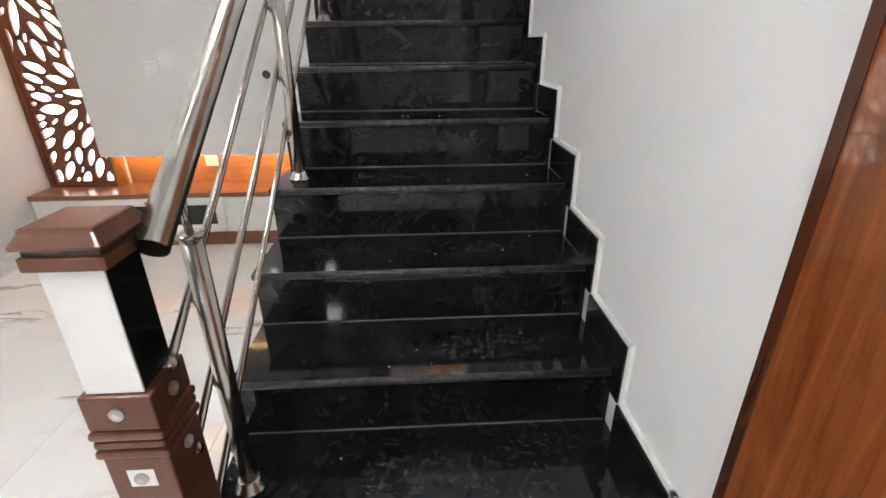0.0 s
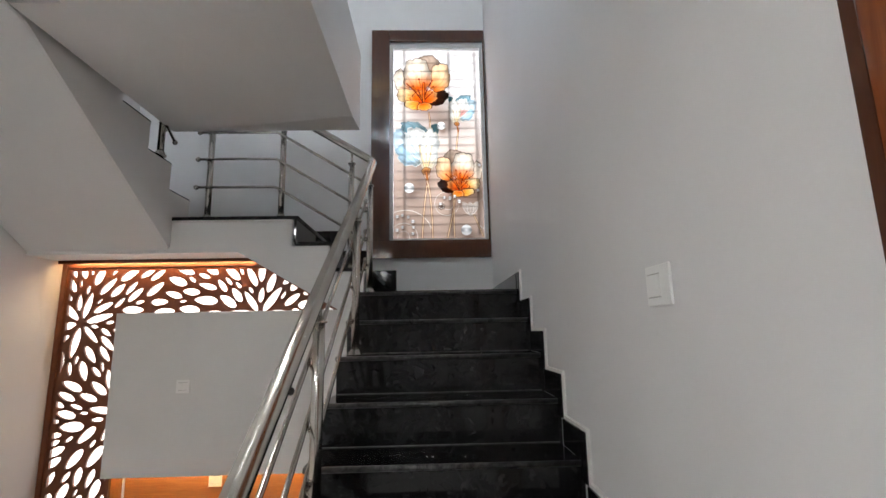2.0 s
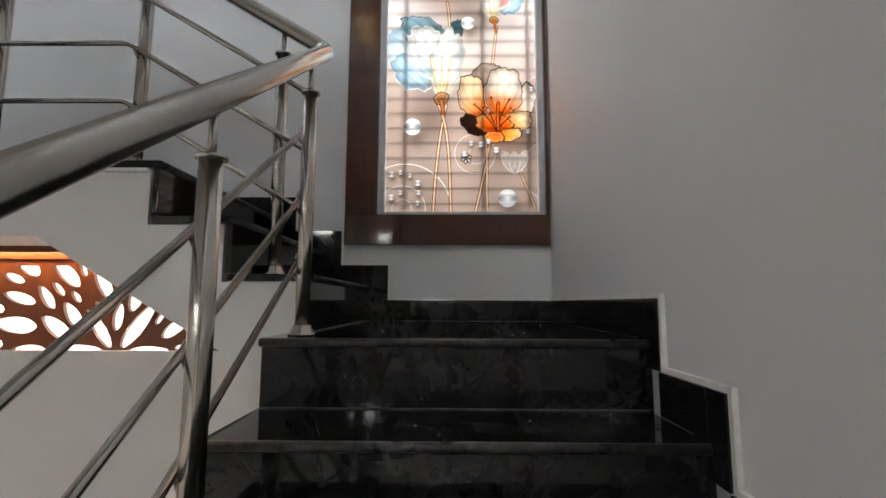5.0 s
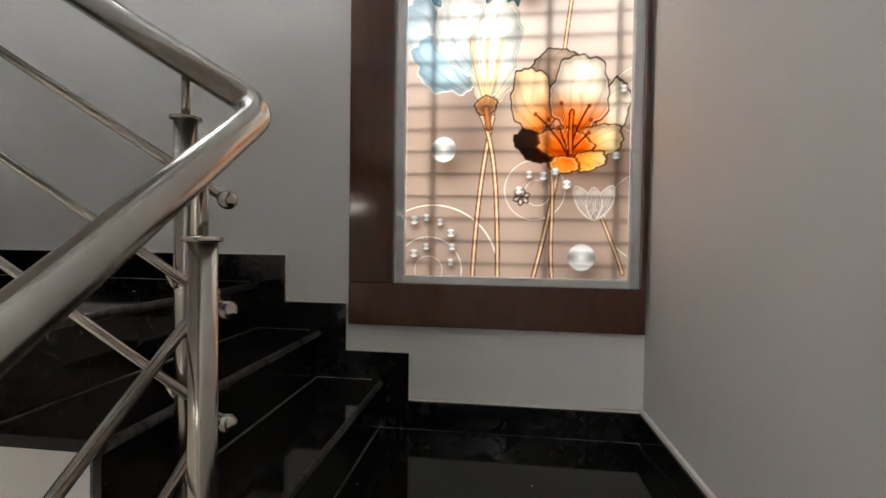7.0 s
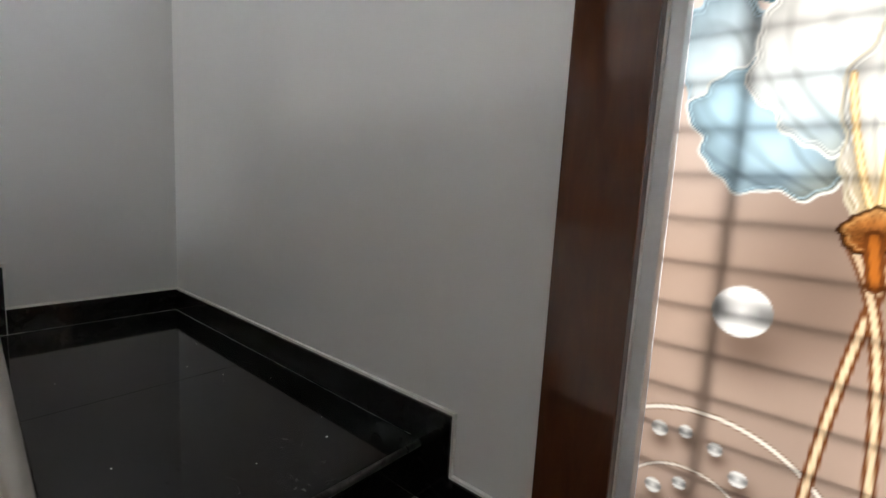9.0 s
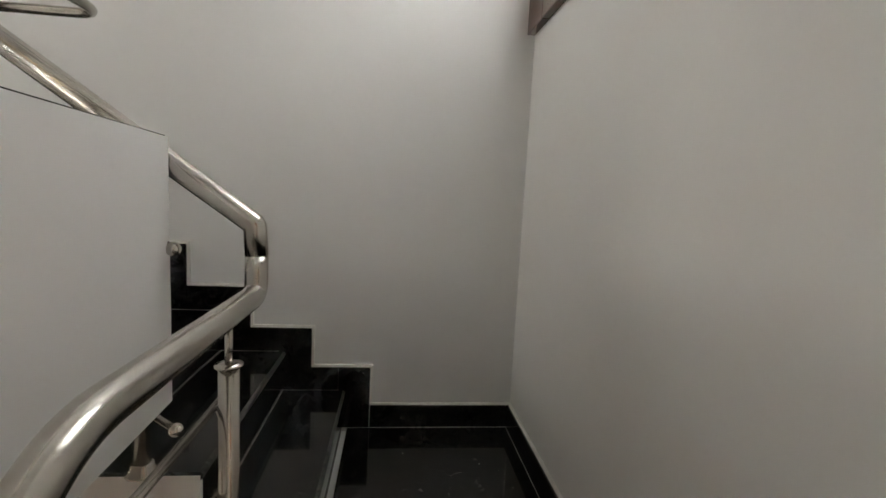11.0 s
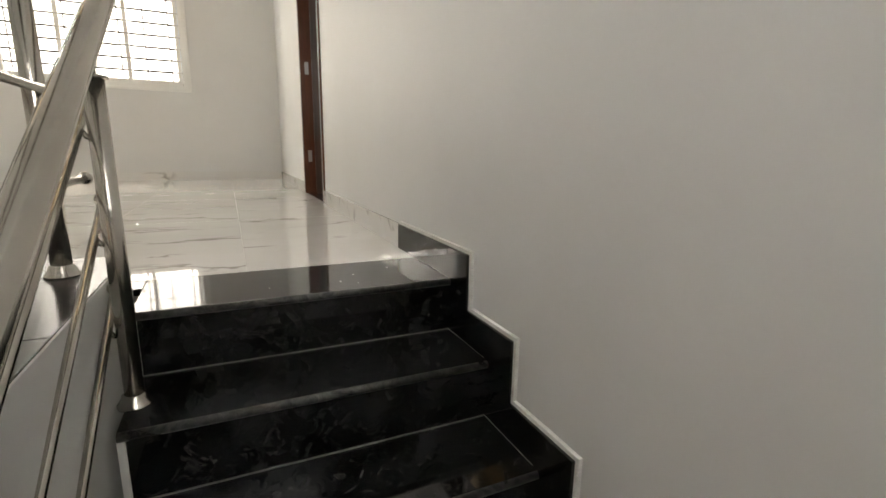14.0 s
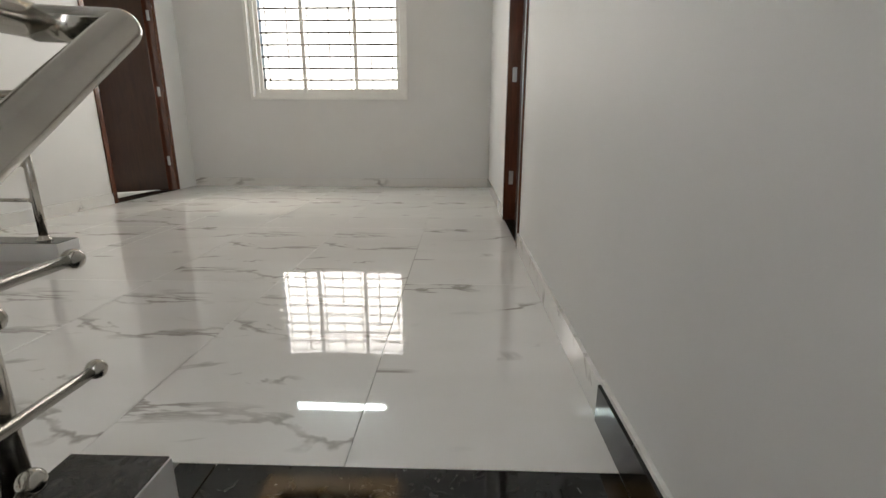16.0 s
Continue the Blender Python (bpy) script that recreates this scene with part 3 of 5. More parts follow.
def rail_rod(rail, points, ends=(True, True), bend=0.0, r=R_ROD):
    rod = under(rail, "rod", tube_bm(points, r, 12, bend), steel)
    for use, p in zip(ends, (points[0], points[-1])):
        if use:
            under(rod, "ball_end", ball_bm(p, 0.0165), steel)
    return rod


def bracket(post, a, b):
    """The curved saddle that ties a rod to its post."""
    a, b = Vector(a), Vector(b)
    mid = (a + b) / 2 + Vector((0, 0, -0.022))
    under(post, "bracket", tube_bm([a, mid, b], 0.0055, 8, 0.02), steel)


# lower flight
XP = -0.451
SLOPE = 0.690
def hand_z(y):
    return 1.612 + SLOPE * (y - 2.05)
rail1 = railing("polished steel stair railing with three rods on the lower flight", (XP, 2.3, 0.5))
posts1 = [(1.262, 2 * RISE), (2.045, 5 * RISE), (2.80, 8 * RISE), (3.31, Z1)]
LEVEL = 2.985
YP = 3.477
XU = -1.712
hand = under(rail1, "handrail", tube_bm([(XP, 1.145, hand_z(1.145)), (XP, YP, hand_z(YP)), (-1.09, YP, LEVEL), (XU, YP, LEVEL), (XU, YP, LEVEL + 0.09)], R_HAND, 24, 0.055), steel, "polished steel handrail, scratched near its foot")
under(hand, "scratch", boxes(*[(XP + 0.012 - 0.001 * i, XP + 0.020 - 0.001 * i, 1.80 + 0.012 * i, 1.808 + 0.012 * i, hand_z(1.80 + 0.012 * i) + 0.0185, hand_z(1.80 + 0.012 * i) + 0.0225) for i in range(3)], bevel=0.001), caulk, "white paint spots")
XROD = XP - 0.034
OFFS = (0.235, 0.43, 0.612)
for y, z in posts1:
    p = rail_post(rail1, XP, y, z, hand_z(y), 0.105)
    for o in OFFS:
        if hand_z(y) - o > z + 0.03:
            bracket(p, (XP - 0.008, y, hand_z(y) - o - 0.006), (XROD, y + 0.012, hand_z(y + 0.012) - o))
for i, o in enumerate(OFFS):
    y0, y1 = (1.16, 3.375)
    rail_rod(rail1, [(XROD, y0, hand_z(y0) - o), (XROD, y1, hand_z(y1) - o)])

# short flight and second landing
rail2 = railing("polished steel stair railing turning over the short flight and landing", (-1.0, YP, Z2))
def hand2_z(x):
    return hand_z(YP) + (XP - x) * (LEVEL - hand_z(YP)) / (XP + 1.09) if x > -1.09 else LEVEL
posts2 = [(-0.597, Z1 + RISE), (-1.055, Z2), (-1.53, Z2)]
for x, z in posts2:
    p = rail_post(rail2, x, YP, z, hand2_z(x), 0.10)
    for o in (0.185, 0.372, 0.565):
        if hand2_z(x) - o > z + 0.05:
            bracket(p, (x, YP - 0.008, hand2_z(x) - o - 0.006), (x - 0.012, YP - 0.028, hand2_z(x) - o))
for o in (0.185, 0.372, 0.565):
    x0 = XP - 0.05
    rail_rod(rail2, [(x0, YP - 0.028, hand2_z(x0) - o), (-1.09, YP - 0.028, LEVEL - o), (-1.60, YP - 0.028, LEVEL - o)], (True, True), 0.02)

# upper flight
OFFS3 = (0.175, 0.39, 0.59)
rail3 = railing("polished steel stair railing with three rods on the upper flight", (XU, 2.8, Z2))
def hand3_z(y):
    return 3.160 + (YP - 0.02 - y) * 0.70
def hand3_x(y):
    return XU - (YP - y) * 0.025
under(rail3, "handrail", tube_bm([(XU, YP, LEVEL + 0.0905), (XU, YP - 0.004, hand3_z(YP)), (hand3_x(2.155), 2.155, hand3_z(2.155)), (-1.605, 2.14, hand3_z(2.155) + 0.01)], R_HAND, 24, 0.008), steel)
for y, k in ((2.485, 5), (3.22, 2)):
    z = Z2 + k * RISE
    p = rail_post(rail3, hand3_x(y) + 0.004, y, z, hand3_z(y), 0.085)
    for o in OFFS3:
        bracket(p, (hand3_x(y) + 0.012, y, hand3_z(y) - o - 0.006), (hand3_x(y) + 0.034, y + 0.01, hand3_z(y + 0.01) - o))
for o in OFFS3:
    rail_rod(rail3, [(hand3_x(3.31) + 0.034, 3.31, hand3_z(3.31) - o), (hand3_x(2.40) + 0.034, 2.40, hand3_z(2.40) - o)])

# gallery
rail4 = railing("polished steel gallery railing on a granite-topped kerb", (-1.1, 3.2, ZF + CURB))
GX, GY, GZ = -1.595, 3.19, 4.085
under(rail4, "handrail", tube_bm([(-1.60, 2.142, GZ), (GX, 2.2, GZ), (GX, GY - 0.02, GZ), (XB_ - 0.1, GY - 0.02, GZ), (XB_ - 0.1, Y_TILE + 0.1, GZ)], R_HAND, 20, 0.05), steel)
for x, y in ((GX, 2.985), (GX, 2.325), (-1.15, GY - 0.02), (XB_ - 0.1, 2.985), (XB_ - 0.1, 2.3)):
    rail_post(rail4, x, y, ZF + CURB, GZ, 0.10, 0.021)
for zr in (3.545, 3.735):
    o = 0.036
    rail_rod(rail4, [(GX - o, 2.19, zr), (GX - o, GY + 0.02, zr), (XB_ - 0.1 + o, GY + 0.02, zr), (XB_ - 0.1 + o, 2.2, zr)], (True, True), 0.05, 0.0095)
rail5 = railing("short polished steel railing on a kerb at the void", (0.2, Y_VOID - 0.05, ZF + CURB))
rail_post(rail5, 0.03, Y_VOID - 0.05, ZF + CURB, GZ, 0.10, 0.021)
under(rail5, "handrail", tube_bm([(-0.08, Y_VOID - 0.05, GZ), (XR - 0.003, Y_VOID - 0.05, GZ)], R_HAND, 20), steel)
for zr in (3.545, 3.735):
    rail_rod(rail5, [(0.085, Y_VOID - 0.085, zr), (XR - 0.02, Y_VOID - 0.085, zr)], (True, False), 0.0, 0.0095)

# ---- newel post at the foot of the stairs ----
NX, NY = -0.530, 1.130
newel = thing("newel_post", "carved brown wooden newel post with white marble and black granite faces", "newel post", (NX, NY, 0))
def square_ring(half, z0, z1, bev):
    return box_bm(NX - half, NX + half, NY - half, NY + half, z0, z1, bevel=bev)
under(newel, "plinth", square_ring(0.062, 0.0, 0.10, 0.004), newel_wood)
under(newel, "lower_block", square_ring(0.054, 0.10, 0.640, 0.004), newel_wood)
for i in range(3):
    under(newel, "moulding", square_ring(0.060 - 0.002 * (i % 2), 0.642 + i * 0.0195, 0.657 + i * 0.0195, 0.005), newel_wood, "carved ring moulding")
under(newel, "groove", square_ring(0.050, 0.640, 0.70, 0.0), dark_wood)
under(newel, "upper_block", square_ring(0.056, 0.70, 0.768, 0.004), newel_wood)
under(newel, "shaft", square_ring(0.043, 0.769, 0.985, 0.001), granite, "black granite shaft")
under(newel, "marble_face", box_bm(NX - 0.0445, NX + 0.0445, NY - 0.0475, NY - 0.0435, 0.770, 0.984, bevel=0.0008), marble, "white marble facing")
under(newel, "lower_cap", square_ring(0.058, 0.986, 1.008, 0.004), newel_wood)
under(newel, "cap_groove", square_ring(0.052, 1.008, 1.018, 0.0), dark_wood)
cap = square_ring(0.062, 1.018, 1.047, 0.006)
for v in cap.verts:
    if v.co.z > 1.036:
        v.co.x += (NX - v.co.x) * 0.18
        v.co.y += (NY - v.co.y) * 0.18
under(newel, "cap", cap, newel_wood, "worn sloping wooden cap")
for dx, dy, z in ((0, -0.0565, 0.737), (0.0565, 0, 0.737), (0, -0.055, 0.595), (0.055, 0, 0.617)):
    axis = Vector((dx, dy, 0)).normalized()
    c = Vector((NX + dx, NY + dy, z))
    st = under(newel, "stud", tube_bm([c, c + axis * 0.006], 0.0115, 18), dull_steel, "round steel stud")
    under(st, "stud_centre", tube_bm([c + axis * 0.006, c + axis * 0.008], 0.0055, 12), aluminium)
under(newel, "label_tag", box_bm(NX - 0.022, NX + 0.022, NY - 0.0562, NY - 0.0545, 0.575, 0.612), plastic, "small white paper tag")

# ---- wall fittings on the lower flight ----
def switch_plate(name, where, turn, w, h, label, rockers):
    """A switch plate: x across, z up, its back on the wall at y 0 facing -y."""
    s = thing(name, label, "switch", where)
    s.rotation_euler = (0, 0, radians(turn))
    part("plate", box_bm(-w / 2, w / 2, -0.0075, 0, -h / 2, h / 2, bevel=0.003), plastic, s)
    for i in range(rockers):
        cx, hw = (-0.15 * w, 0.27 * w) if rockers == 1 else ((i - (rockers - 1) / 2) * w * 0.36, 0.16 * w)
        part("rocker", box_bm(cx - hw, cx + hw, -0.0105, -0.0070, -h * 0.27, h * 0.27, bevel=0.0015), plastic, s)
        # grey sheet behind each rocker stands in for the shade in its gap
        part("rocker_gap_shade", box_bm(cx - hw * 0.97, cx + hw * 0.97, -0.0080, -0.0070, -h * 0.295, h * 0.295), dull_steel, s)
    return s


switch_plate("light_switch", (XR - 0.0005, 1.548, 1.563), -90, 0.110, 0.095, "white plastic two-way switch on the wall above the steps", 1)
panel = thing("wooden_door", "red-brown veneered door with a worn glossy edge", "door", (XR, 0.5, 0))
under(panel, "leaf", box_bm(XR - 0.024, XR - 0.001, 0.05, 0.992, 0.0, SOFFIT - 0.01, bevel=0.003), veneer)
under(panel, "edge_strip", box_bm(XR - 0.027, XR - 0.0245, 0.971, 0.991, 0.0, SOFFIT - 0.01, bevel=0.0008), lacquer, "worn edge strip")

# ---- the printed stair window ----
window = thing("window_1", "tall backlit window with a printed flower pane in a brown lacquered surround", "window", (0, YB, 2.07), "structure")
SX0, SX1, SZ0, SZ1 = -0.575, 0.436, 2.070, 4.165
under(window, "surround_board", box_bm(SX0, WX0 - 0.001, YB - 0.034, YB - 0.001, SZ0 + 0.151, SZ1, bevel=0.003), lacquer)
under(window, "surround_board", box_bm(SX0, SX1, YB - 0.035, YB - 0.001, SZ0, SZ0 + 0.15, bevel=0.003), lacquer)
under(window, "surround_board", box_bm(WX0, SX1, YB - 0.034, YB - 0.001, WZ1 + 0.001, SZ1, bevel=0.003), lacquer)
under(window, "surround_board", box_bm(WX1 - 0.004, SX1, YB - 0.033, YB - 0.001, SZ0 + 0.151, WZ1, bevel=0.002), lacquer)
AL = 0.028
for row in ((WX0, WX0 + AL, WZ0, WZ1), (WX1 - AL - 0.002, WX1 - 0.004, WZ0, WZ1), (WX0 + AL, WX1 - AL - 0.002, WZ0, WZ0 + AL), (WX0 + AL, WX1 - AL - 0.002, WZ1 - AL - 0.02, WZ1)):
    under(window, "metal_frame", box_bm(row[0], row[1], YB + 0.012, YB + 0.052, row[2], row[3], bevel=0.003), aluminium)
GX0, GX1, GZ0, GZ1 = WX0 + AL + 0.001, WX1 - AL - 0.003, WZ0 + AL + 0.001, WZ1 - AL - 0.021
GW, GH = GX1 - GX0, GZ1 - GZ0


def printed_flowers(nu, nv):
    """The print on the pane, as a colour for each point of a fine grid: X from the left edge and Y from the foot, in metres."""
    X, Y = np.meshgrid(np.linspace(0, GW, nu), np.linspace(0, GH, nv))
    v = Y / GH
    img = np.empty((nv, nu, 3))
    # tan ground pales upwards: the sky's brightness is put into the print colour
    tan, white = np.array((0.62, 0.49, 0.41)), np.array((0.93, 0.90, 0.88))
    base = np.clip((v - 0.30) / 0.45, 0, 1)
    side = 0.5 + 0.5 * np.sin(X * 19 + 0.6)
    img[:] = tan + (white - tan) * (0.15 + 0.85 * base)[..., None]
    img *= (0.90 + 0.10 * side)[..., None]

    def lay(mask, color, amount=1.0):
        a = np.clip(mask, 0, 1)[..., None] * amount
        img[:] = img * (1 - a) + np.asarray(color) * a

    def soft_edge(d, w=0.0022):
        return np.clip(0.5 - d / w, 0, 1)

    def shade_blob(cx, cy, r, amount):
        lay(np.exp(-(((X - cx) / r) ** 2 + ((Y - cy) / r) ** 2)), (0.30, 0.23, 0.19), amount)

    def stroke(points, w, color, glow=None):
        pts = np.array(points)
        t = np.linspace(0, 1, 60)
        n = len(pts) - 1
        cur = sum(math.comb(n, i) * ((1 - t) ** (n - i) * t ** i)[:, None] * pts[i] for i in range(n + 1))
        box = (X > cur[:, 0].min() - 0.03) & (X < cur[:, 0].max() + 0.03) & (Y > cur[:, 1].min() - 0.03) & (Y < cur[:, 1].max() + 0.03)
        xs, ys = X[box], Y[box]
        d = np.full(xs.shape, 9.0)
        for (ax, ay), (bx, by) in zip(cur, cur[1:]):
            ux, uy = bx - ax, by - ay
            s = np.clip(((xs - ax) * ux + (ys - ay) * uy) / (ux * ux + uy * uy + 1e-12), 0, 1)
            d = np.minimum(d, np.hypot(xs - ax - s * ux, ys - ay - s * uy))
        full = np.full(X.shape, 9.0)
        full[box] = d
        lay(soft_edge(full - w * 1.2), color)
        if glow is not None:
            lay(soft_edge(full - w * 0.55), glow)

    def petal(cx, cy, ang, length, width, heart, mid, tip, ruffle=0.10, phase=0.0, line=(0.13, 0.055, 0.025)):
        a = math.radians(ang)
        lx = (X - cx) * math.cos(a) + (Y - cy) * math.sin(a)
        ly = -(X - cx) * math.sin(a) + (Y - cy) * math.cos(a)
        s = lx / length
        th = np.arctan2(ly, lx + 1e-9)
        edge = 1 + ruffle * 0.5 * np.sin(th * 9 + phase) + ruffle * 0.4 * np.sin(th * 17 + phase * 2)
        inside_s = np.clip(s / edge, 0, 1)
        half = 0.0015 + width * np.sin(np.pi * np.clip(inside_s, 0.0001, 1) ** 1.1) ** 0.62 * edge
        d = np.maximum(np.abs(ly) - half, np.maximum(-lx, lx - length * edge))
        m = soft_edge(d)
        q = np.clip(ly / (half + 1e-6), -1, 1)
        g = np.clip(s, 0, 1)[..., None]
        heart, mid, tip = map(np.asarray, (heart, mid, tip))
        col = np.where(g < 0.38, heart + (mid - heart) * (g / 0.38), mid + (tip - mid) * np.clip((g - 0.38) / 0.40, 0, 1))
        veins = 0.5 + 0.5 * np.sin(q * 16 + 3 * np.sin(s * 5 + phase))
        streak = np.clip(np.sin(q * 23 + 2.2 * np.sin(s * 4 + phase * 3)) * 1.6 - 0.5, 0, 1)[..., None] * np.clip(1.15 - g * 1.35, 0, 1)
        col = col * (1 - 0.26 * veins[..., None] * (1 - 0.4 * g)) * (1 - 0.55 * streak) * (1 - 0.45 * np.abs(q[..., None]) ** 4) * (1 - 0.35 * np.clip((g - 0.86) / 0.14, 0, 1))
        img[:] = img * (1 - m[..., None]) + col * m[..., None]
        lay(soft_edge(np.abs(d + 0.0012) - 0.0030), line, 0.9)

    def pearl(cx, cy, r):
        shade_blob(cx + r * 0.35, cy - r * 1.25, r * 1.3, 0.75)
        d = np.hypot(X - cx, Y - cy)
        k = np.clip(1 - d / r, 0, 1)
        m = soft_edge(d - r)
        band = np.clip((cy + r * 0.55 - Y) / r, 0, 1) * np.clip((Y - cy + r * 0.55) / r, 0, 1) * 2
        col = 0.88 - 0.80 * np.clip(band, 0, 1) * np.clip(d / r + 0.35, 0, 1) + 0.2 * k
        img[:] = img * (1 - m[..., None]) + np.clip(col, 0.1, 0.97)[..., None] * np.array((0.98, 0.97, 0.95)) * m[..., None]

    def ring(cx, cy, r, w, color):
        lay(soft_edge(np.abs(np.hypot(X - cx, Y - cy) - r) - w), (0.30, 0.20, 0.14), 0.55)
        lay(soft_edge(np.abs(np.hypot(X - cx, Y - cy) - r) - w * 0.6), color)

    gold, dark_gold, pale = (0.92, 0.78, 0.60), (0.33, 0.16, 0.07), (0.95, 0.90, 0.84)
    ring(0.10, 0.02, 0.235, 0.006, pale), ring(0.085, 0.02, 0.12, 0.004, pale), ring(0.085, 0.02, 0.05, 0.003, pale)
    ring(0.46, 0.31, 0.105, 0.0035, pale), ring(0.47, 0.30, 0.045, 0.003, pale), ring(0.86, 0.22, 0.16, 0.004, pale), ring(0.83, 0.62, 0.12, 0.004, pale)
    for i in range(6):
        a = math.radians(i * 60 + 20)
        petal(0.415, 0.285, i * 60 + 20, 0.030, 0.008, pale, pale, pale, 0.0)
    shade_blob(0.42, 1.10, 0.12, 0.6), shade_blob(0.24, 0.47, 0.10, 0.5), shade_blob(0.74, 0.40, 0.09, 0.6), shade_blob(0.70, 0.50, 0.10, 0.40), shade_blob(0.30, 0.66, 0.07, 0.40), shade_blob(0.66, 1.03, 0.07, 0.3)
    # stems
    for pts, w in (([(0.315, 1.15), (0.35, 0.95), (0.30, 0.70), (0.31, 0.56)], 0.007), ([(0.31, 0.57), (0.27, 0.38), (0.255, 0.2), (0.245, 0)], 0.0075),
                   ([(0.265, 0.58), (0.32, 0.48), (0.33, 0.3), (0.335, 0)], 0.0075), ([(0.555, 0.48), (0.53, 0.30), (0.49, 0.12), (0.46, 0)], 0.0075),
                   ([(0.51, 0.44), (0.535, 0.28), (0.51, 0.14), (0.525, 0)], 0.0065), ([(0.58, 1.01), (0.565, 0.90), (0.55, 0.76)], 0.006),
                   ([(0.66, 0.30), (0.70, 0.18), (0.75, 0.08), (0.765, 0.02)], 0.006)):
        stroke(pts, w, dark_gold, gold)
    # outlined tulip
    for ang, ln in ((118, 0.10), (62, 0.10), (90, 0.085)):
        petal(0.665, 0.205, ang, ln * 1.35, 0.026, (0.80, 0.70, 0.62), (0.86, 0.78, 0.72), pale, 0.02, 0.0, pale)

    def frill(ox, oy, k, side, shape, heart, mid, tip, reach, phase, line=(0.10, 0.045, 0.02), ruffle=0.10):
        """A rounded petal of a cup-shaped flower whose throat lies at (ox, oy): shape is its centre, half sizes and turn."""
        px, py, rx, ry, turn = shape
        U, V = (X - ox) / k * side, (Y - oy) / k
        a = math.radians(turn)
        lx = (U - px) * math.cos(a) + (V - py) * math.sin(a)
        ly = -(U - px) * math.sin(a) + (V - py) * math.cos(a)
        r = np.hypot(lx / rx, ly / ry)
        th = np.arctan2(ly / ry, lx / rx)
        rim = 1 + ruffle * (0.5 * np.sin(5 * th + phase) + 0.35 * np.sin(9 * th + phase * 2.3) + 0.2 * np.sin(17 * th + phase * 4))
        d = (r - rim) * min(rx, ry) * k
        m = soft_edge(d)
        g = np.clip(np.hypot(U, V) / reach, 0, 1)[..., None]
        heart, mid, tip = map(np.asarray, (heart, mid, tip))
        col = np.where(g < 0.42, heart + (mid - heart) * (g / 0.42), mid + (tip - mid) * np.clip((g - 0.42) / 0.38, 0, 1))
        fan = np.arctan2(V, U)
        vein = np.clip(np.sin(fan * 30 + 3.0 * np.sin(r * 3 + phase)) - 0.35, 0, 1)[..., None]
        fold = (0.5 + 0.5 * np.sin(fan * 11 + phase + 2 * r))[..., None]
        q = np.clip(r / rim, 0, 1)[..., None]
        col = col * (1 - 0.35 * vein * (1 - 0.6 * g)) * (1 - 0.28 * fold * q) * (1 - 0.38 * q ** 7) * (1 - 0.34 * np.clip(lx / rx - 0.25, 0, 1))[..., None]
        img[:] = img * (1 - m[..., None]) + np.clip(col, 0, 1) * m[..., None]
        lay(soft_edge(np.abs(d + 0.0014) - 0.0020), line, 0.85)
        lay(soft_edge(np.abs(d + 0.0075) - 0.0012), tip, 0.55)

    hot, amber, ivory = (0.55, 0.06, 0.004), (0.93, 0.33, 0.04), (0.96, 0.87, 0.76)
    umber, soot = ((0.22, 0.08, 0.03), (0.30, 0.18, 0.11), (0.62, 0.52, 0.44)), ((0.10, 0.03, 0.01), (0.020, 0.016, 0.015), (0.07, 0.06, 0.055))

    def poppy(cx, cy, k, side):
        """A cup-shaped flower with its throat at (cx, cy); side -1 turns it the other way round."""
        shade_blob(cx + 0.05, cy - 0.03, 0.20 * k, 0.55)
        for shape, c, reach, ph in (((0.06, 0.405, 0.105, 0.080, -14), umber, 0.55, 0.4), ((-0.185, 0.215, 0.070, 0.135, 14), (hot, amber, ivory), 0.34, 1.2),
                                    ((0.155, 0.255, 0.095, 0.155, -10), (hot, (0.92, 0.40, 0.10), (0.95, 0.76, 0.56)), 0.42, 2.2), ((-0.045, 0.285, 0.128, 0.175, 6), (hot, amber, ivory), 0.40, 3.1),
                                    ((0.145, 0.060, 0.100, 0.062, 34), soot, 0.30, 4.0), ((-0.125, 0.075, 0.115, 0.075, -24), (hot, (0.95, 0.46, 0.07), (0.96, 0.82, 0.58)), 0.24, 0.8),
                                    ((0.015, 0.070, 0.125, 0.070, 8), (hot, amber, (0.95, 0.74, 0.46)), 0.22, 5.1), ((-0.085, -0.005, 0.085, 0.045, -12), (amber, (0.95, 0.62, 0.20), (0.97, 0.85, 0.60)), 0.22, 1.9),
                                    ((0.015, -0.020, 0.070, 0.040, 4), (amber, (0.93, 0.60, 0.20), (0.96, 0.84, 0.62)), 0.20, 2.9)):
            frill(cx, cy, k, side, shape, *c, reach, ph)
        lay(np.exp(-(((X - cx) / (0.13 * k)) ** 2 + ((Y - cy - 0.10 * k) / (0.13 * k)) ** 2)), (0.80, 0.20, 0.015), 0.34)
        for i in range(9):
            a = math.radians(48 + i * 10)
            r = (0.13 + 0.05 * (i % 3)) * k
            stroke([(cx, cy + 0.02 * k), (cx + 0.4 * r * math.cos(a), cy + 0.7 * r * math.sin(a)), (cx + r * math.cos(a), cy + 0.02 * k + r * math.sin(a))], 0.0036 * k, (0.24, 0.035, 0.01), (0.80, 0.40, 0.12) if i % 2 else None)
            lay(soft_edge(np.hypot(X - cx - r * math.cos(a), Y - cy - 0.02 * k - r * math.sin(a)) - 0.009 * k), (0.42, 0.12, 0.02))
        stroke([(cx + 0.01, cy + 0.03 * k), (cx + 0.005, cy + 0.12 * k), (cx + 0.012, cy + 0.21 * k)], 0.010 * k, (0.26, 0.05, 0.012), (0.72, 0.27, 0.06))

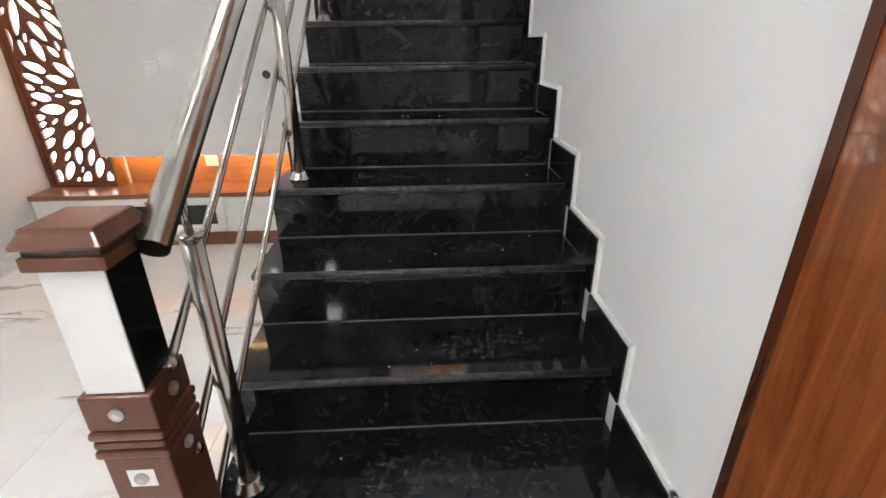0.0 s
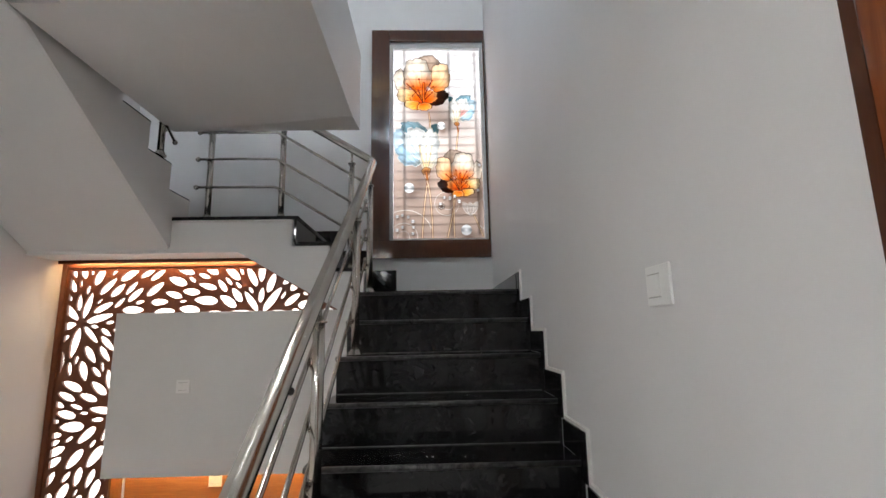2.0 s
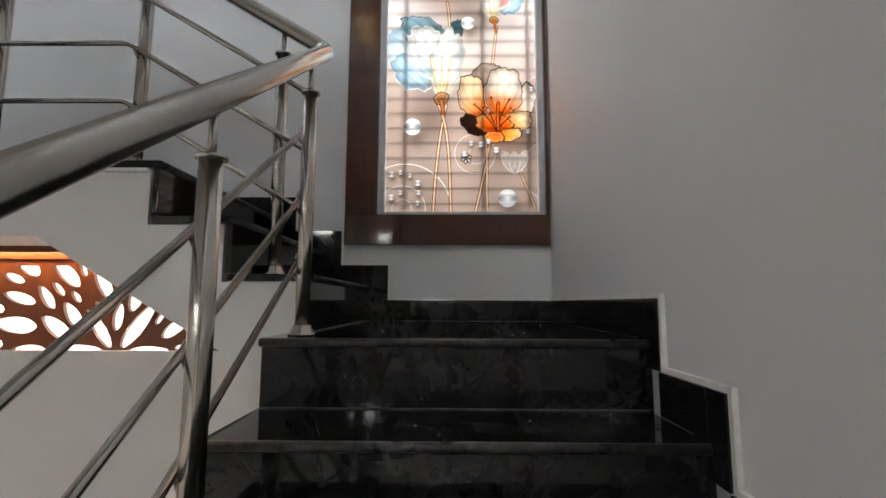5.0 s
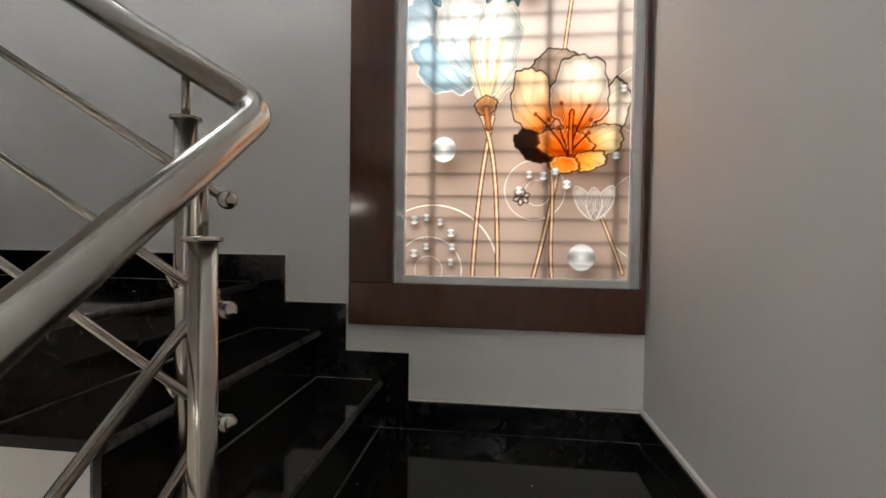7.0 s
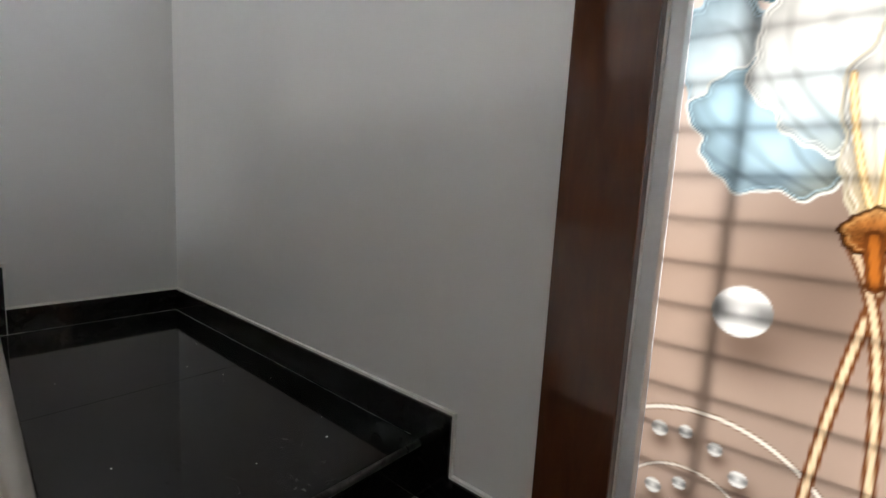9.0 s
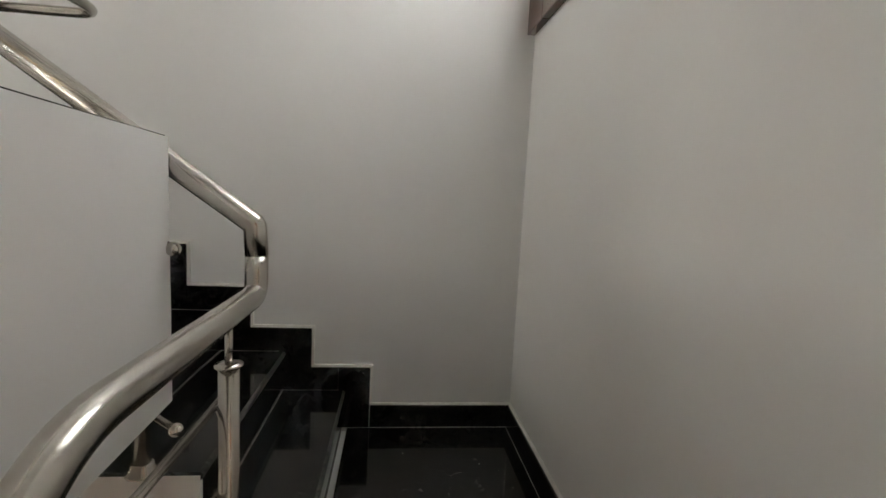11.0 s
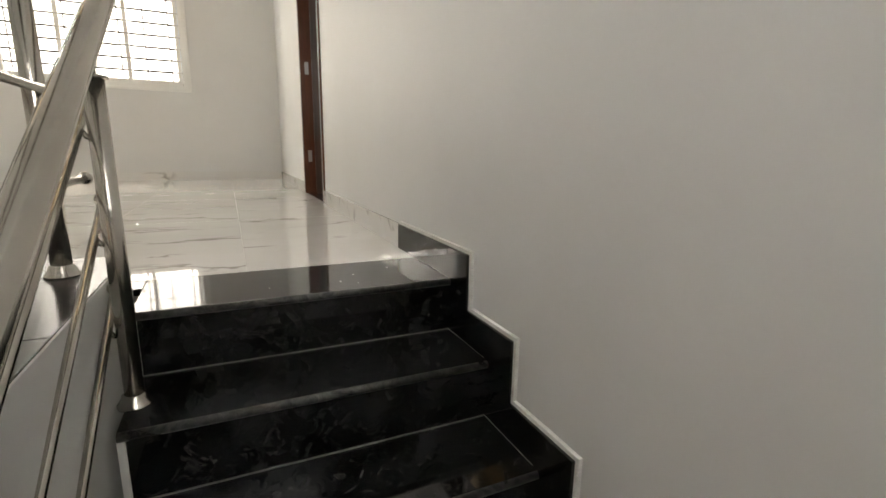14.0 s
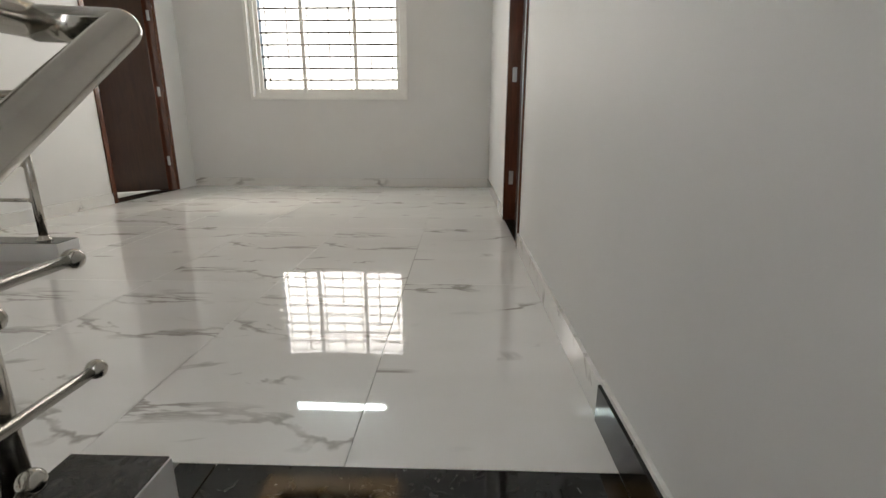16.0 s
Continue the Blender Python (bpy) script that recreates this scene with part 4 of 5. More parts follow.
    def tulip(cx, cy, k, side, blush):
        """A pale ruffled cup that opens upwards from its base at (cx, cy)."""
        sea, ice, milk = (0.12, 0.30, 0.33), (0.64, 0.77, 0.84), (0.93, 0.93, 0.90)
        shade_blob(cx - 0.05, cy + 0.02, 0.13 * k, 0.45)
        for shape, c, reach, ph, edge in (((-0.105, 0.415, 0.120, 0.062, -16), (sea, sea, ice), 0.75, 0.6, sea), ((0.075, 0.395, 0.040, 0.070, -20), (sea, sea, (0.06, 0.17, 0.20)), 0.6, 1.5, sea),
                                          ((-0.225, 0.300, 0.070, 0.115, 12), (ice, milk, ice), 0.60, 2.0, ice), ((-0.145, 0.175, 0.130, 0.105, -36), ((0.86, 0.72, 0.42), ice, (0.66, 0.82, 0.90)), 0.36, 3.0, milk),
                                          ((-0.085, 0.285, 0.100, 0.145, 10), ((0.90, 0.78, 0.55), blush, milk), 0.45, 4.1, milk), ((0.030, 0.215, 0.088, 0.195, -7), ((0.85, 0.66, 0.38), milk, milk), 0.42, 5.0, (0.70, 0.66, 0.56))):
            frill(cx, cy, k, side, shape, *c, reach, ph, edge, 0.13)
        for dx in (-0.03, 0.0, 0.03):
            stroke([(cx, cy + 0.03), (cx + dx * k * 1.2, cy + 0.12 * k), (cx + dx * k * 1.8, cy + 0.25 * k)], 0.004 * k, (0.72, 0.56, 0.34), (0.93, 0.82, 0.58))
        frill(cx, cy, k, side, (0.0, 0.020, 0.042, 0.034, 20), (0.30, 0.13, 0.05), (0.60, 0.34, 0.15), (0.80, 0.56, 0.32), 0.08, 1.0)
        stroke([(cx, cy + 0.01), (cx + 0.01, cy - 0.06)], 0.010 * k, dark_gold, (0.6, 0.3, 0.1))

    tulip(0.565, 1.035, 0.60, -1, (0.90, 0.52, 0.48))
    tulip(0.285, 0.590, 1.0, 1, (0.80, 0.90, 0.94))
    poppy(0.262, 1.235, 1.0, 1)
    poppy(0.572, 0.415, 0.80, -1)
    pearl(0.425, 1.03, 0.036), pearl(0.135, 0.455, 0.045), pearl(0.625, 0.075, 0.047)
    for i, (x, y) in enumerate(((0.03, 0.20), (0.075, 0.21), (0.125, 0.195), (0.165, 0.155), (0.17, 0.105), (0.075, 0.105), (0.03, 0.08), (0.165, 0.05), (0.44, 0.365), (0.49, 0.36), (0.405, 0.31), (0.53, 0.375), (0.57, 0.33), (0.755, 0.66), (0.735, 0.43))):
        pearl(x, y, 0.0125 if i % 3 else 0.015)
    return np.clip(img, 0, 1) ** 1.75


def printed_pane():
    nu, nv = 250, 560
    colors = printed_flowers(nu, nv)
    xs, zs = np.meshgrid(np.linspace(GX0, GX1, nu), np.linspace(GZ0, GZ1, nv))
    co = np.stack((xs, np.full_like(xs, YB + 0.045), zs), -1).reshape(-1, 3)
    idx = np.arange(nu * nv).reshape(nv, nu)
    quads = np.stack((idx[:-1, :-1], idx[:-1, 1:], idx[1:, 1:], idx[1:, :-1]), -1).reshape(-1, 4)
    me = bpy.data.meshes.new("printed_pane")
    me.vertices.add(len(co))
    me.vertices.foreach_set("co", co.ravel())
    me.loops.add(quads.size)
    me.loops.foreach_set("vertex_index", quads.ravel().astype(np.int32))
    me.polygons.add(len(quads))
    me.polygons.foreach_set("loop_start", np.arange(0, quads.size, 4, dtype=np.int32))
    me.update(calc_edges=True)
    layer = me.color_attributes.new("print", "FLOAT_COLOR", "POINT")
    rgba = np.concatenate((colors.reshape(-1, 3), np.ones((nu * nv, 1))), 1)
    layer.data.foreach_set("color", rgba.ravel().astype(np.float32))
    me.materials.append(print_m)
    me.transform(Matrix.Translation(-Vector(window.location)))
    ob = new("printed_pane", me)
    ob.parent = window
    return tagged(ob, "frosted pane printed with orange and blue flowers")


printed_pane()
grille = thing("window_grille", "dark iron bars behind the printed pane", "grille", (0, YB + 0.06, 2.2))
for i in range(22):
    z = GZ0 + 0.05 + i * 0.0795
    under(grille, "bar", box_bm(GX0 - 0.005, GX1 + 0.005, YB + 0.053, YB + 0.059, z - 0.0035, z + 0.0035), dark_iron)
for x in (GX0 + 0.10, GX0 + 0.50, GX1 - 0.045):
    under(grille, "upright", box_bm(x - 0.008, x + 0.008, YB + 0.0595, YB + 0.066, GZ0 - 0.01, GZ1 + 0.01), dark_iron)
# unseen cheeks added outside the pane to channel the lamp's light
structure("added_light_cheeks", boxes((WX0 - 0.02, WX0 - 0.001, YB + SH, YB + 0.7, WZ0 - 0.02, WZ1 + 0.02), (WX1 + 0.001, WX1 + 0.02, YB + SH, YB + 0.7, WZ0 - 0.02, WZ1 + 0.02)), paint, "unseen white cheeks added outside the window", "wall")

# upper landing window, seen at its corner only
upwin = thing("window_2", "high landing window in a brown lacquered surround", "window", (-1.95, YB, 3.91), "structure")
for row in ((XL + 0.001, UX0, 3.91, 5.88), (UX1, UX1 + 0.19, 3.91, 5.88), (UX0 + 0.001, UX1 - 0.001, 3.91, UZ0), (UX0 + 0.001, UX1 - 0.001, UZ1, 5.88)):
    under(upwin, "surround_board", box_bm(row[0], row[1], YB - 0.034, YB - 0.001, row[2], row[3], bevel=0.003), lacquer)
for row in ((UX0, UX0 + 0.03, UZ0, UZ1), (UX1 - 0.03, UX1, UZ0, UZ1), (UX0 + 0.03, UX1 - 0.03, UZ0, UZ0 + 0.03), (UX0 + 0.03, UX1 - 0.03, UZ1 - 0.03, UZ1)):
    under(upwin, "metal_frame", box_bm(row[0], row[1], YB + 0.02, YB + 0.07, row[2], row[3], bevel=0.003), aluminium)
under(upwin, "pane", box_bm(UX0 + 0.031, UX1 - 0.031, YB + 0.042, YB + 0.046, UZ0 + 0.031, UZ1 - 0.031), frost)

# ---- media wall under the second landing ----
JY, JX0, JZ0, JZ1 = 3.73, XL + 0.02, 0.385, 1.955
TVX0, TVX1, TVZ0, TVZ1 = -2.155, -0.62, 0.60, 1.622


def leaf(cx, cz, ang, length, width, n=14):
    a = math.radians(ang)
    out = []
    for i in range(n):
        t = 2 * math.pi * i / n
        u = math.cos(t)
        w = math.copysign(abs(math.sin(t)) ** 1.25, math.sin(t)) * (1 - 0.18 * u)
        p, q = u * length / 2, w * width / 2
        out.append((cx + p * math.cos(a) - q * math.sin(a), cz + p * math.sin(a) + q * math.cos(a)))
    return out


def clip_poly(poly, inside):
    """Cuts a closed outline by half planes (a, b, c): a x + b z <= c."""
    for a, b, c in inside:
        out = []
        for p, q in zip(poly, poly[1:] + poly[:1]):
            dp, dq = a * p[0] + b * p[1] - c, a * q[0] + b * q[1] - c
            if dp <= 0:
                out.append(p)
            if dp * dq < 0:
                s = dp / (dp - dq)
                out.append((p[0] + s * (q[0] - p[0]), p[1] + s * (q[1] - p[1])))
        poly = out
        if len(poly) < 3:
            return []
    return poly


def leaf_cutouts():
    """Leaves that spray out from three hearts and drift between them, none touching another."""
    rng = random.Random(11)
    hearts = [(-2.435, 1.565, 0, 360), (-1.245, 1.600, -5, 185), (-2.12, 0.985, 95, 268)]
    right = (-1.19, 1.93), (-0.62, 1.58)
    nx, nz = right[0][1] - right[1][1], right[1][0] - right[0][0]
    cut = nx * right[0][0] + nz * right[0][1] - 0.028 * math.hypot(nx, nz)
    bounds = [(-1, 0, -(JX0 + 0.035)), (0, 1, JZ1 - 0.038), (0, -1, -(JZ0 + 0.035)), (nx, nz, cut), (1, 0, -0.66)]
    leaves, spots = [], []

    def samples(cx, cz, ang, ln, wd):
        a = math.radians(ang)
        return [(cx + s * ln / 2 * math.cos(a), cz + s * ln / 2 * math.sin(a), wd / 2 * (1 - 0.75 * s * s)) for s in (-0.95, -0.6, -0.3, 0, 0.3, 0.6, 0.95)]

    def fits(new_spots):
        return all(math.hypot(x - a, z - b) > r + c + 0.0135 for x, z, r in new_spots for a, b, c in spots)

    def add(cx, cz, ang, ln, wd, force=False):
        if not force and ((TVX0 + 0.05 < cx and cz < TVZ1 - 0.03)):
            return False
        s = samples(cx, cz, ang, ln, wd)
        if not fits(s):
            return False
        poly = clip_poly(leaf(cx, cz, ang, ln, wd), bounds)
        if len(poly) < 3 or abs(sum(p[0] * q[1] - q[0] * p[1] for p, q in zip(poly, poly[1:] + poly[:1]))) < 0.0006:
            return False
        spots.extend(s)
        leaves.append(poly)
        return True

    for hx, hz, a0, a1 in hearts:
        n = 12 if a1 - a0 > 300 else 8
        for i in range(n):
            a = a0 + (a1 - a0) * (i + 0.5) / n + rng.uniform(-4, 4)
            ln = rng.uniform(0.15, 0.21)
            rr = 0.030 + ln / 2
            add(hx + rr * math.cos(math.radians(a)), hz + rr * math.sin(math.radians(a)), a, ln, ln * 0.26, True)
    for tries, lo, hi in ((5000, 0.115, 0.165), (4500, 0.08, 0.115), (4000, 0.05, 0.07)):
        for _ in range(tries):
            if rng.random() < 0.5:
                x, z = rng.uniform(JX0 + 0.02, TVX0 + 0.04), rng.uniform(JZ0 + 0.02, JZ1 - 0.03)
            else:
                x, z = rng.uniform(JX0 + 0.02, -0.66), rng.uniform(TVZ1 - 0.02, JZ1 - 0.03)
            hx, hz = min(((h[0], h[1]) for h in hearts), key=lambda h: math.hypot(x - h[0], z - h[1]))
            a = math.degrees(math.atan2(z - hz, x - hx)) + rng.uniform(-16, 16)
            ln = rng.uniform(lo, hi)
            add(x, z, a, ln, ln * rng.uniform(0.30, 0.42))
    return leaves


def spline(curve, pts):
    s = curve.splines.new("POLY")
    s.points.add(len(pts) - 1)
    for p, (x, z) in zip(s.points, pts):
        p.co = (x, z, 0, 1)
    s.use_cyclic_u = True


def cut_screen():
    curve = bpy.data.curves.new("cut_screen", "CURVE")
    curve.dimensions, curve.fill_mode, curve.extrude = "2D", "BOTH", 0.008
    spline(curve, [(JX0, JZ0), (TVX0 + 0.035, JZ0), (TVX0 + 0.035, TVZ1 - 0.07), (-0.60, TVZ1 - 0.07), (-0.60, 1.57), (-1.19, JZ1 - 0.002), (JX0, JZ1)])
    for pts in leaf_cutouts():
        spline(curve, pts)
    ob = new("cut_screen_outline", curve)
    bpy.context.view_layer.update()
    me = bpy.data.meshes.new_from_object(ob.evaluated_get(bpy.context.evaluated_depsgraph_get()))
    bpy.data.objects.remove(ob)
    me.name = "cut_screen"
    me.transform(Matrix.Translation((0, JY, 0)) @ Matrix.Rotation(radians(90), 4, "X"))
    me.materials.clear()
    me.materials.append(screen_wood)
    return me


screen_wood = wood_material("brown_cut_panel", (0.125, 0.034, 0.012), (0.19, 0.058, 0.021), (3, 3, 0.6), 0.35, 0.1)
media = thing("feature_screen", "brown laser-cut leaf screen, backlit, round a white panel", "wall panel", (-1.5, JY, 0.385))
me = cut_screen()
me.transform(Matrix.Translation(-Vector(media.location)))
sc = new("cut_screen", me)
sc.parent = media
tagged(sc, "brown screen with leaf-shaped cutouts")
under(media, "lit_backing", prism_bm([(JX0 + 0.02, JZ0 + 0.02), (TVX0 + 0.03, JZ0 + 0.02), (TVX0 + 0.03, TVZ1 - 0.06), (-0.62, TVZ1 - 0.06), (-0.62, 1.55), (-1.20, JZ1 - 0.02), (JX0 + 0.02, JZ1 - 0.02)], "y", JY + 0.035, JY + 0.045), backlight, "glowing white acrylic sheet")
for row in ((JX0 - 0.018, JX0 + 0.012, JZ0, JZ1 + 0.02), (JX0 + 0.013, -1.20, JZ1 - 0.016, JZ1 + 0.02), (JX0 + 0.013, TVX0 + 0.035, JZ0 - 0.001, JZ0 + 0.018)):
    under(media, "edge_frame", box_bm(row[0], row[1], JY - 0.024, JY - 0.009, row[2], row[3], bevel=0.002), screen_wood)
sl = Vector((-0.60, 0, 1.575)) - Vector((-1.19, 0, JZ1))
under(media, "edge_frame", prism_bm([(-1.198, JZ1 + 0.02), (-1.198, JZ1 - 0.014), (-0.60, 1.557), (-0.60, 1.595)], "y", JY - 0.024, JY - 0.009), screen_wood)
under(media, "white_panel", box_bm(TVX0, TVX1, JY - 0.085, JY - 0.06, TVZ0, TVZ1, bevel=0.002), white_gloss, "plain white laminate panel")
# black disc on the panel's face replaces the shade inside a hole
under(media, "hole_shade_disc", tube_bm([(-0.995, JY - 0.0855, 1.10), (-0.995, JY - 0.087, 1.10)], 0.026, 24), black_glass, "flat black disc for the dark of a cable hole")
under(media, "niche_back", box_bm(TVX0 + 0.075, -0.60, JY + 0.05, JY + 0.06, JZ0 + 0.001, TVZ0 + 0.1), orange_wood, "honey wood back of the lit niche")
under(media, "niche_side", box_bm(TVX0 + 0.037, TVX0 + 0.052, JY - 0.055, JY + 0.06, JZ0 + 0.001, TVZ0 + 0.1), orange_wood, "honey wood side of the lit niche")
under(media, "led_strip", box_bm(TVX0 + 0.08, -0.62, JY - 0.03, JY - 0.02, TVZ0 + 0.05, TVZ0 + 0.056), warm_led, "warm light strip above the niche")
switch_plate("socket_plate", (-1.685, JY - 0.0855, 1.147), 0, 0.085, 0.085, "white plastic socket on the media panel", 2)
switch_plate("socket_plate", (-1.50, JY + 0.0495, 0.54), 0, 0.085, 0.085, "white plastic socket in the lit niche", 2)
cove = thing("cove_light", "warm light strip hidden under the landing", "light", (-1.8, 3.55, 1.97))
under(cove, "led_strip", box_bm(JX0 + 0.05, -1.30, 3.66, 3.672, 1.966, 1.972), warm_led)
under(cove, "pelmet", box_bm(JX0, -1.25, 3.64, 3.652, 1.958, 1.9795), screen_wood)

unit = thing("media_cabinet", "low white media cabinet with a brown wood top and plinth", "cabinet", (-1.6, 3.6, 0))
UY = 3.50
under(unit, "carcass", box_bm(XL + 0.004, -0.56, UY + 0.02, 3.79, 0.10, 0.355), white_gloss)
under(unit, "plinth", box_bm(XL + 0.03, -0.58, UY + 0.035, 3.78, 0.0, 0.10), counter_wood, "brown plinth")
under(unit, "top", box_bm(XL + 0.002, -0.55, UY - 0.012, 3.79, 0.356, 0.384, bevel=0.002), counter_wood, "brown wood-grain top")
for x0, x1, h in ((XL + 0.006, -2.106, 0.11), (-2.102, -1.362, 0.0), (-1.358, -0.565, 0.10)):
    d = under(unit, "drawer_front", box_bm(x0, x1, UY, UY + 0.019, 0.115, 0.350, bevel=0.0015), white_gloss)
    c = (x0 + x1) / 2
    if h:
        under(d, "handle", box_bm(c - h, c + h, UY - 0.022, UY - 0.004, 0.226, 0.244, bevel=0.004), brass, "brushed brass bar handle")
    else:
        under(d, "glass_insert", box_bm(x0 + 0.05, x1 - 0.06, UY - 0.003, UY + 0.001, 0.165, 0.300), black_glass, "black glass insert")
        under(d, "handle", box_bm(c - 0.13, c + 0.13, UY - 0.022, UY - 0.003, 0.318, 0.334, bevel=0.004), brass, "brushed brass bar handle")

# ---- upper floor: window, doors, lamps ----
far = thing("window_3", "white sliding window with a thin iron grille, bright sky outside", "window", (-0.7, YW, FZ0), "structure")
FY = YW - 0.10
for row in ((FX0, FX0 + 0.05, FZ0, FZ1), (FX1 - 0.05, FX1, FZ0, FZ1), (FX0 + 0.05, FX1 - 0.05, FZ0, FZ0 + 0.05), (FX0 + 0.05, FX1 - 0.05, FZ1 - 0.05, FZ1)):
    under(far, "outer_frame", box_bm(row[0], row[1], FY - 0.04, FY + 0.04, row[2], row[3], bevel=0.003), plastic)
for x0, x1, dy in ((FX0 + 0.055, -1.01, 0.012), (-1.05, -0.40, -0.012), (-0.44, FX1 - 0.055, 0.012)):
    sash = under(far, "sash", boxes((x0, x0 + 0.04, FY + dy - 0.01, FY + dy + 0.01, FZ0 + 0.052, FZ1 - 0.052), (x1 - 0.04, x1, FY + dy - 0.01, FY + dy + 0.01, FZ0 + 0.052, FZ1 - 0.052),
                                   (x0 + 0.04, x1 - 0.04, FY + dy - 0.01, FY + dy + 0.01, FZ0 + 0.052, FZ0 + 0.095), (x0 + 0.04, x1 - 0.04, FY + dy - 0.01, FY + dy + 0.01, FZ1 - 0.095, FZ1 - 0.052), bevel=0.002), plastic)
    pane = under(sash, "pane", box_bm(x0 + 0.038, x1 - 0.038, FY + dy - 0.002, FY + dy + 0.002, FZ0 + 0.093, FZ1 - 0.093), clear)
    pane.visible_shadow = False
under(far, "sill", box_bm(FX0 - 0.03, FX1 + 0.03, YW - 0.02, YW + 0.012, FZ0 - 0.03, FZ0 - 0.001, bevel=0.003), plastic)
for row in ((FX0 - 0.035, FX0 - 0.001, FZ0, FZ1 + 0.03), (FX1 + 0.001, FX1 + 0.035, FZ0, FZ1 + 0.03)):
    under(far, "architrave", box_bm(row[0], row[1], YW - 0.002, YW + 0.008, row[2], row[3], bevel=0.002), plastic)
bars = thing("window_grille", "thin white iron grille outside the far window", "grille", (-0.7, YW - 0.17, FZ0))
for i in range(10):
    z = FZ0 + 0.07 + i * 0.13
    under(bars, "bar", tube_bm([(FX0, YW - 0.172, z), (FX1, YW - 0.172, z)], 0.0115, 8), dark_iron)
for i in range(7):
    x = FX0 + 0.16 + i * 0.245
    under(bars, "upright", box_bm(x - 0.007, x + 0.007, YW - 0.19, YW - 0.183, FZ0, FZ1), grey_iron)
pipe = thing("drain_pipe", "dark drain pipe standing outside the window", "pipe", (-0.78, YW - 0.9, 0))
under(pipe, "pipe", tube_bm([(-0.78, YW - 0.9, 0), (-0.78, YW - 0.9, 7.2)], 0.035, 16), dark_iron)
for z in (4.5, 5.4):
    under(pipe, "clip", tube_bm([(-0.78, YW - 0.9, z), (-0.78, YW - 0.9, z + 0.05)], 0.043, 16), dark_iron)
structure("neighbour_wall", boxes((-6, 5, -9.2, -9.0, -0.1, 5.2)), paint, "pale neighbouring house wall", "building")


def inner_door(name, label, xw, thick, y0, y1, side, swing):
    """A door in a wall along y: lining, threshold, and a leaf hinged at its far jamb, open into the room behind."""
    d = thing(name, label, "door", (xw, (y0 + y1) / 2, ZF), "structure")
    a, b = (xw - thick, xw + 0.012) if side < 0 else (xw - 0.012, xw + thick)
    jw = 0.055
    for q0, q1 in ((y0, y0 + jw), (y1 - jw, y1)):
        under(d, "jamb", box_bm(a, b, q0, q1, ZF, DZ - jw, bevel=0.004), frame_wood)
    under(d, "head", box_bm(a, b, y0, y1, DZ - jw + 0.001, DZ, bevel=0.004), frame_wood)
    under(d, "threshold", box_bm(a + 0.006, b - 0.014, y0 + jw, y1 - jw, ZF - 0.004, ZF + 0.006, bevel=0.002), granite, "black granite threshold")
    w = y1 - y0 - 2 * jw - 0.01
    hx = xw + side * (0.06 + 0.02)
    lf = bmesh.new()
    box_bm(0, w, -0.019, 0.019, ZF + 0.012, DZ - jw - 0.006, lf, 0.002)
    ang = radians(swing)
    m = Matrix.Translation((hx, y0 + jw + 0.024, 0)) @ Matrix.Rotation(ang, 4, "Z")
    lf.transform(m)
    leafo = under(d, "leaf", lf, dark_wood, "dark stained door leaf, standing open")
    for z in (0.28, 1.02, 1.78):
        under(d, "hinge", box_bm(hx - side * 0.040 - 0.016, hx - side * 0.040 + 0.016, y0 + jw - 0.001, y0 + jw + 0.003, ZF + z, ZF + z + 0.10, bevel=0.001), dull_steel, "steel butt hinge")
    return d


inner_door("door_1", "open dark wooden door in a brown frame by the upper flight", XL, SH, DY0, DY1, -1, 172)
inner_door("door_2", "open dark wooden door in a brown frame beside the far window", XD, SH, EY0, EY1, 1, 38)

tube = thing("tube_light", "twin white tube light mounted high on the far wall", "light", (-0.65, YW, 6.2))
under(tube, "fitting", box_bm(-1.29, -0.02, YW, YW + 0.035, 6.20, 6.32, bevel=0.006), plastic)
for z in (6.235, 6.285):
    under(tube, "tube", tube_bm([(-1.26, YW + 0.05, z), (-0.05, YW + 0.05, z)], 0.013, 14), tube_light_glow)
fix = thing("ceiling_light", "golden lit ceiling cove with two small spotlights in a dark panel", "light", (-0.87, -1.15, CEIL))
for row in ((-1.60, -0.12, -1.53, -1.33), (-1.60, -1.40, -1.329, -0.70), (-0.32, -0.12, -1.329, -0.70), (-1.60, -0.12, -0.699, -0.50)):
    under(fix, "cove_border", box_bm(*row, CEIL - 0.05, CEIL - 0.001, bevel=0.004), cove_glow, "glowing golden border")
under(fix, "inner_panel", box_bm(-1.399, -0.321, -1.328, -0.701, CEIL - 0.03, CEIL - 0.001), dark_wood, "dark brown inner panel")
for x in (-1.15, -0.57):
    sp = under(fix, "spotlight", tube_bm([(x, -1.00, CEIL - 0.03), (x, -1.00, CEIL - 0.045)], 0.045, 18), dull_steel, "round steel spotlight rim")
    under(sp, "spot_lens", tube_bm([(x, -1.00, CEIL - 0.0452), (x, -1.00, CEIL - 0.048)], 0.032, 16), spot_glow, "bright lens")

